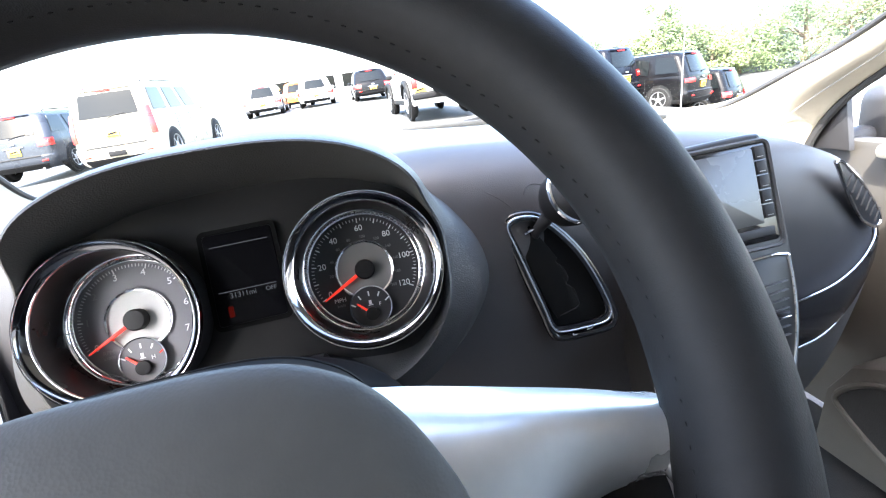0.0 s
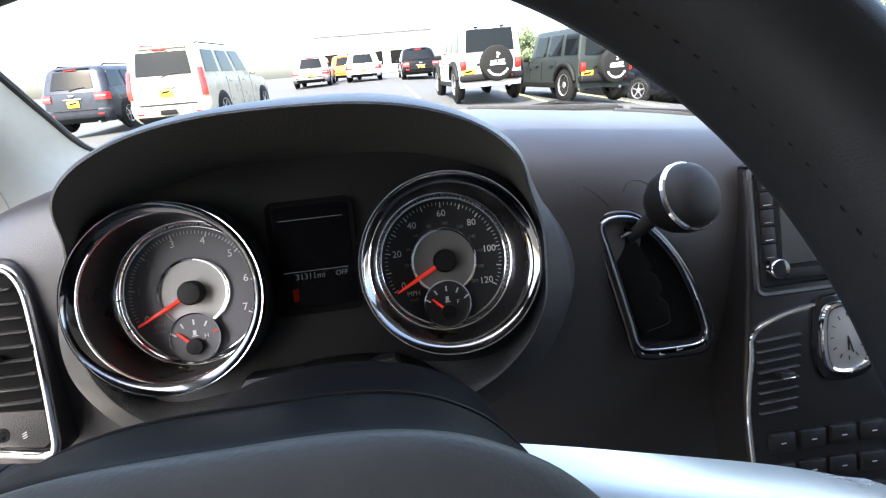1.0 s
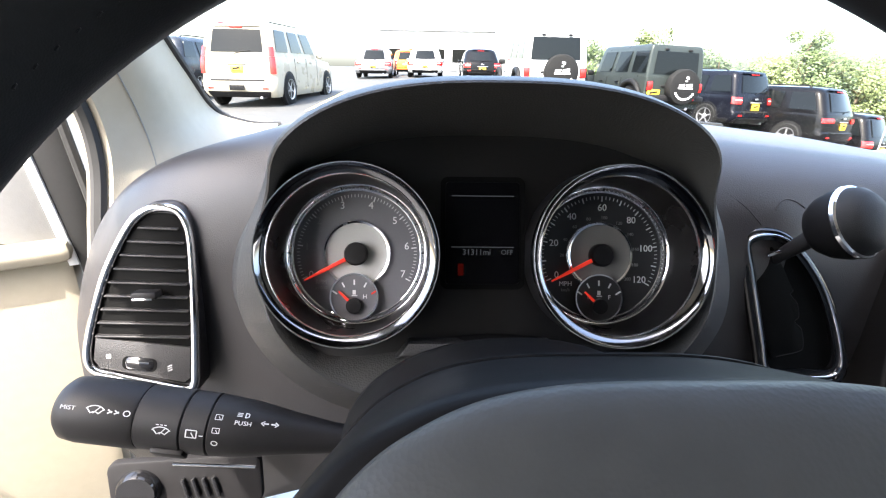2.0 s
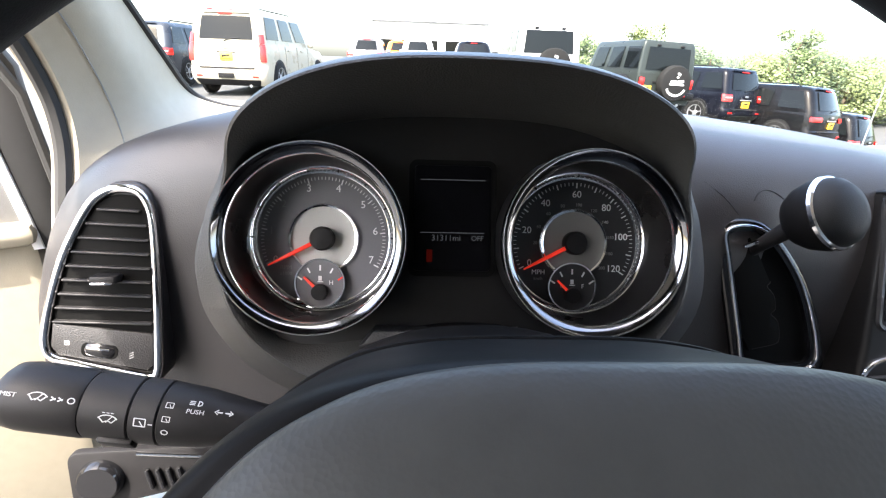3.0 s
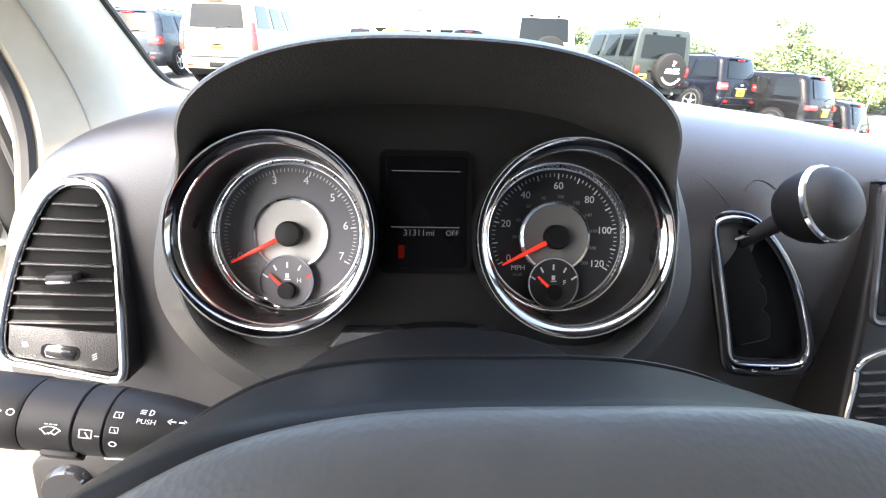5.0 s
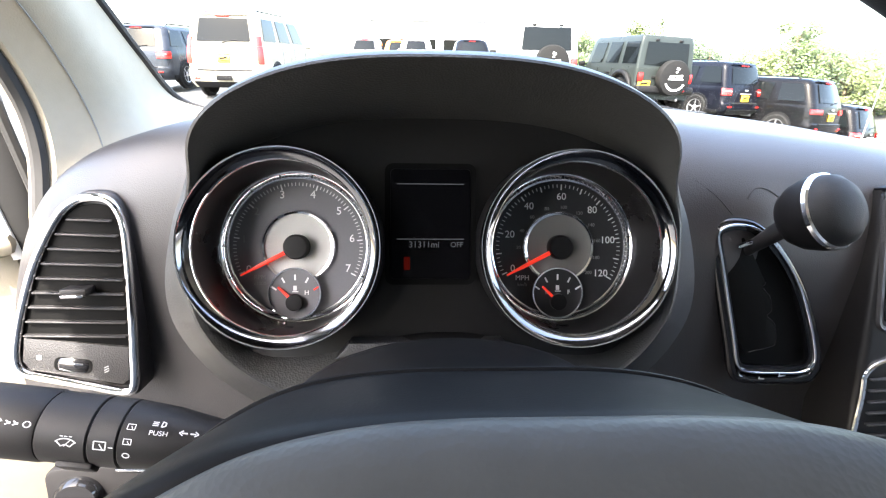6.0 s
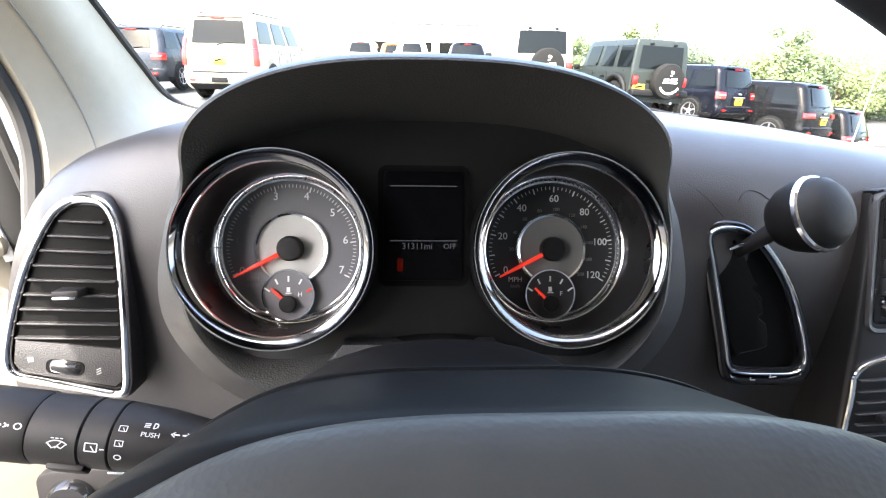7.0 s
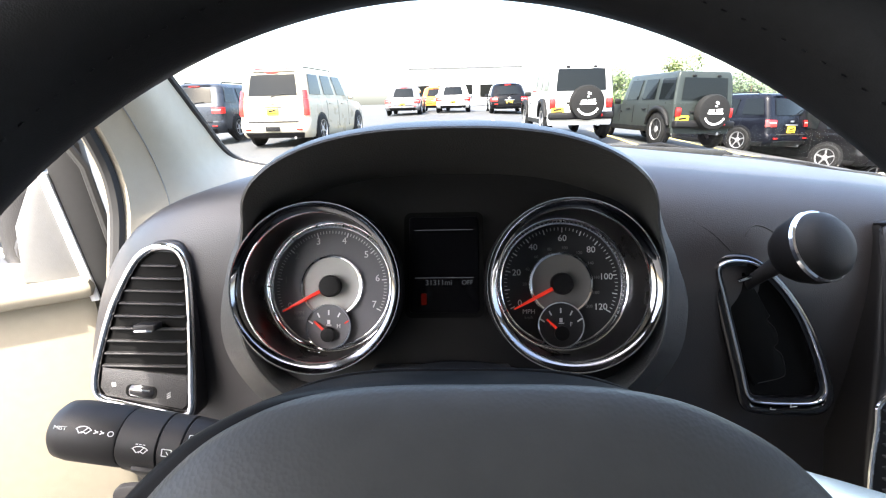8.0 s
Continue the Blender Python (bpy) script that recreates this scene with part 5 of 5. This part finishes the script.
park(vehicle("suv", "large pearl white sport utility vehicle with red roof lamp", "suv", 5.1, 1.98, 1.98, CREAM, "boxy", wheel_r=0.4, belt=0.61, roof_lamp=True, lamp="tall", cladding=False), -4.87, 12.9, -6, 0, 0.0)
park(vehicle("suv", "slate blue sport utility vehicle", "suv", 4.7, 1.85, 1.70, SLATE, belt=0.61), -8.1, 15.0, -4, 0, 0.14)
park(vehicle("jeep", "white boxy off-road vehicle with a covered spare wheel", "off-roader", 4.2, 1.6, 1.77, WHITE, "jeep", 0.4, 0.58, spare=True), 2.95, 12.1, 1, 0, 0.07)
park(vehicle("jeep", "dark grey boxy off-road vehicle with a covered spare wheel", "off-roader", 4.2, 1.55, 1.74, GREEN, "jeep", 0.4, 0.58, GREEN, spare=True), 5.77, 11.9, 9, 2, 0.03)
park(vehicle("suv", "navy blue compact sport utility vehicle", "suv", 4.4, 1.7, 1.64, NAVY, "boxy", wheel_r=0.36, belt=0.60, lamp="wrap"), 9.25, 14.1, 24, 2, 0.07)
park(vehicle("suv", "black sport utility vehicle", "suv", 4.9, 1.95, 1.75, INKY, wheel_r=0.38, belt=0.6, lamp="low"), 11.45, 13.5, 29, 3, 0.02)
park(vehicle("suv", "black compact sport utility vehicle", "suv", 4.6, 1.85, 1.65, INKY), 13.9, 14.7, 29, 3, -0.05)
park(vehicle("hatchback", "dull red hatchback at the lot edge", "car", 4.2, 1.8, 1.5, RED, "sedan"), 17.5, 18.0, 10, 4)
park(vehicle("sedan", "white saloon parked alongside", "car", 4.7, 1.85, 1.42, WHITE, "sedan", 0.33), 3.7, -1.5, 0, 0, -0.05)
park(vehicle("sedan", "silver saloon far down the aisle", "car", 4.6, 1.8, 1.45, GREY, "sedan"), -2.9, 26.0, 0)
park(vehicle("hatchback", "orange hatchback far down the aisle", "car", 4.2, 1.75, 1.5, ORANGE, "sedan"), -1.5, 32.0, 0)
park(vehicle("sedan", "white saloon far down the aisle", "car", 4.6, 1.8, 1.45, WHITE, "sedan"), -0.3, 27.0, 0)
park(vehicle("sedan", "black saloon far down the aisle", "car", 4.6, 1.8, 1.45, INKY, "sedan"), 2.5, 25.0, 0)
for x, y in ((1.4, 17.0), (4.4, 13.0), (-3.0, 14.0), (6.9, 13.0)):
    rows = [[(x + dx, y + 4.0 * i / 8, ground_z(x, y + 4.0 * i / 8) + 0.006) for dx in (-0.05, 0.05)] for i in range(-4, 9)]
    tagged(part("parking_line", grid(rows), LINE), "faded yellow parking line", "road marking", group="parking lines", kind="structure")

# ---- low building at the far end of the aisle ----
store = thing("building", Matrix.Translation((1.0, 75.0, ground_z(1, 75))), label="low white commercial building at the far end of the lot", category="building")
part("wall", box(16.0, 8.0, 5.2, pose(0, 4, 2.6), 0.05, 1), WHITE, store)
part("roof", box(16.6, 8.6, 0.35, pose(0, 4, 5.35), 0.05, 1), GREY, store)
for i in range(5):
    w_ = part("window", box(2.0, 0.12, 1.8, pose(-6.2 + 3.1 * i, -0.02, 2.0), 0.03, 1), AUTOGLASS, store)
    part("sill", box(2.2, 0.2, 0.12, pose(-6.2 + 3.1 * i, -0.06, 1.05), 0.02, 1), GREY, w_)

# ---- trees along the lot's edge ----
LEAF = [mat("foliage_" + n_, c, 0.6, var=0.25, var_size=0.6) for n_, c in (("olive", (0.10, 0.125, 0.042)), ("green", (0.075, 0.105, 0.036)), ("deep", (0.05, 0.075, 0.03)))]


def tree(x, y, h, w, seed, k):
    rnd = random.Random(seed)
    base = ground_z(x, y) - 0.5
    t = thing("tree", Matrix.Translation((x, y, base)), label="leafy green tree at the edge of the lot", category="tree", group="trees")
    trunk = [(0, 0, 0), (0.05 * h * rnd.uniform(-1, 1), 0, h * 0.3), (0.06 * h * rnd.uniform(-1, 1), 0.04 * h, h * 0.6), (0, 0, h * 0.88)]
    part("trunk", tube([tuple(p) for p in spline(trunk, 10)], [0.035 * h * (1 - 0.09 * i) for i in range(10)], 8), BARK, t)
    blobs = []
    for i in range(11):
        a = rnd.uniform(0, 6.28)
        z0 = h * rnd.uniform(0.08, 0.6)
        tip = Vector((w * 0.42 * math.cos(a), w * 0.42 * math.sin(a), z0 + h * rnd.uniform(0.12, 0.3)))
        part("limb", tube([(0, 0, z0), tuple(tip * 0.5 + Vector((0, 0, z0 * 0.42))), tuple(tip)], [0.012 * h, 0.008 * h, 0.003 * h], 6), BARK, t)
        blobs.append((tip, w * rnd.uniform(0.16, 0.3)))
    for i in range(8):
        blobs.append((Vector((w * rnd.uniform(-0.25, 0.25), w * rnd.uniform(-0.25, 0.25), h * rnd.uniform(0.5, 0.95))), w * rnd.uniform(0.14, 0.26)))
    for i in range(8):
        blobs.append((Vector((w * rnd.uniform(-0.45, 0.45), w * rnd.uniform(-0.4, 0.4), h * rnd.uniform(0.08, 0.4))), w * rnd.uniform(0.16, 0.26)))
    verts, faces = [], []
    for c, r in blobs:
        for j in range(340):
            d = Vector((rnd.gauss(0, 1), rnd.gauss(0, 1), rnd.gauss(0, 1))).normalized() * r * rnd.uniform(0.5, 1.12)
            p = c + Vector((d.x, d.y, d.z * 0.8))
            u = Vector((rnd.gauss(0, 1), rnd.gauss(0, 1), rnd.gauss(0, 1))).normalized()
            q = u.orthogonal().normalized()
            s = rnd.uniform(0.07, 0.16)
            o = len(verts)
            verts += [p + u * s, p + q * s * 0.55, p - u * s, p - q * s * 0.55]
            faces.append((o, o + 1, o + 2, o + 3))
    me = bpy.data.meshes.new("crown")
    me.from_pydata(verts, [], faces)
    me.materials.append(LEAF[k])
    crown = new("crown", me)
    crown.parent = t
    return t


for i, (x, y, h, w) in enumerate(((17, 40, 6.0, 4.0), (20, 42, 4.6, 4.5), (23, 41, 4.8, 5), (26.5, 40, 4.6, 5), (29.5, 40, 6.6, 4), (32, 42, 5.2, 5), (35, 41, 4.4, 5), (39, 42, 5.0, 6), (44, 40, 7.2, 7), (49, 40, 6.4, 7), (13, 46, 4.2, 4), (22, 46, 4.6, 6), (31, 47, 5.0, 6), (38, 47, 5.0, 6), (54, 41, 6.4, 7), (60, 40, 6.0, 7), (67, 40, 6.2, 8), (46, 47, 6.0, 7), (57, 47, 6.5, 8))):
    tree(x, y, h + 1.2, w, 11 + i, i % 3)

# ---- outside the windscreen ----
wip = tagged(thing("wiper"), "black windscreen wiper at rest", "wiper", group="wipers")
part("arm", tube([(0.30, 0.72, 1.085), (0.45, 0.71, 1.10), (0.60, 0.70, 1.075)], 0.006, 8), TRIM, wip)
part("blade", box(0.34, 0.012, 0.014, pose(0.42, 0.70, 1.092, 0, 4, 0), 0.004), RUBBER, wip)
wip2 = tagged(thing("wiper"), "black windscreen wiper at rest", "wiper", group="wipers")
part("arm", tube([(0.62, 0.70, 1.07), (0.75, 0.68, 1.055), (0.85, 0.66, 1.03)], 0.006, 8), TRIM, wip2)
part("blade", box(0.34, 0.012, 0.014, pose(0.74, 0.68, 1.05, 0, 8, 0), 0.004), RUBBER, wip2)
ant = tagged(thing("radio_aerial"), "thin whip aerial on the front wing", "aerial")
part("mast", tube([(1.03, 0.80, 0.80), (1.05, 0.79, 1.35)], [0.0022, 0.0011], 8), ALLOY, ant)
part("base", lathe([(0.02, 0), (0.016, 0.02), (0.006, 0.03), (0, 0.03)], 16, Matrix.Translation((1.03, 0.80, 0.79))), TRIM, ant)
cowl = [[(x, y, z - 0.06 * abs(x - 0.25)) for x in (-0.55, -0.2, 0.25, 0.7, 1.1)] for y, z in ((0.6, 1.03), (0.75, 1.03), (0.85, 1.0), (1.1, 0.97), (1.5, 0.87), (1.7, 0.72), (1.75, 0.4))]
tagged(part("bonnet", thick(grid(cowl), -0.01), WHITE), "white bonnet of the minivan", "bonnet", kind="structure")
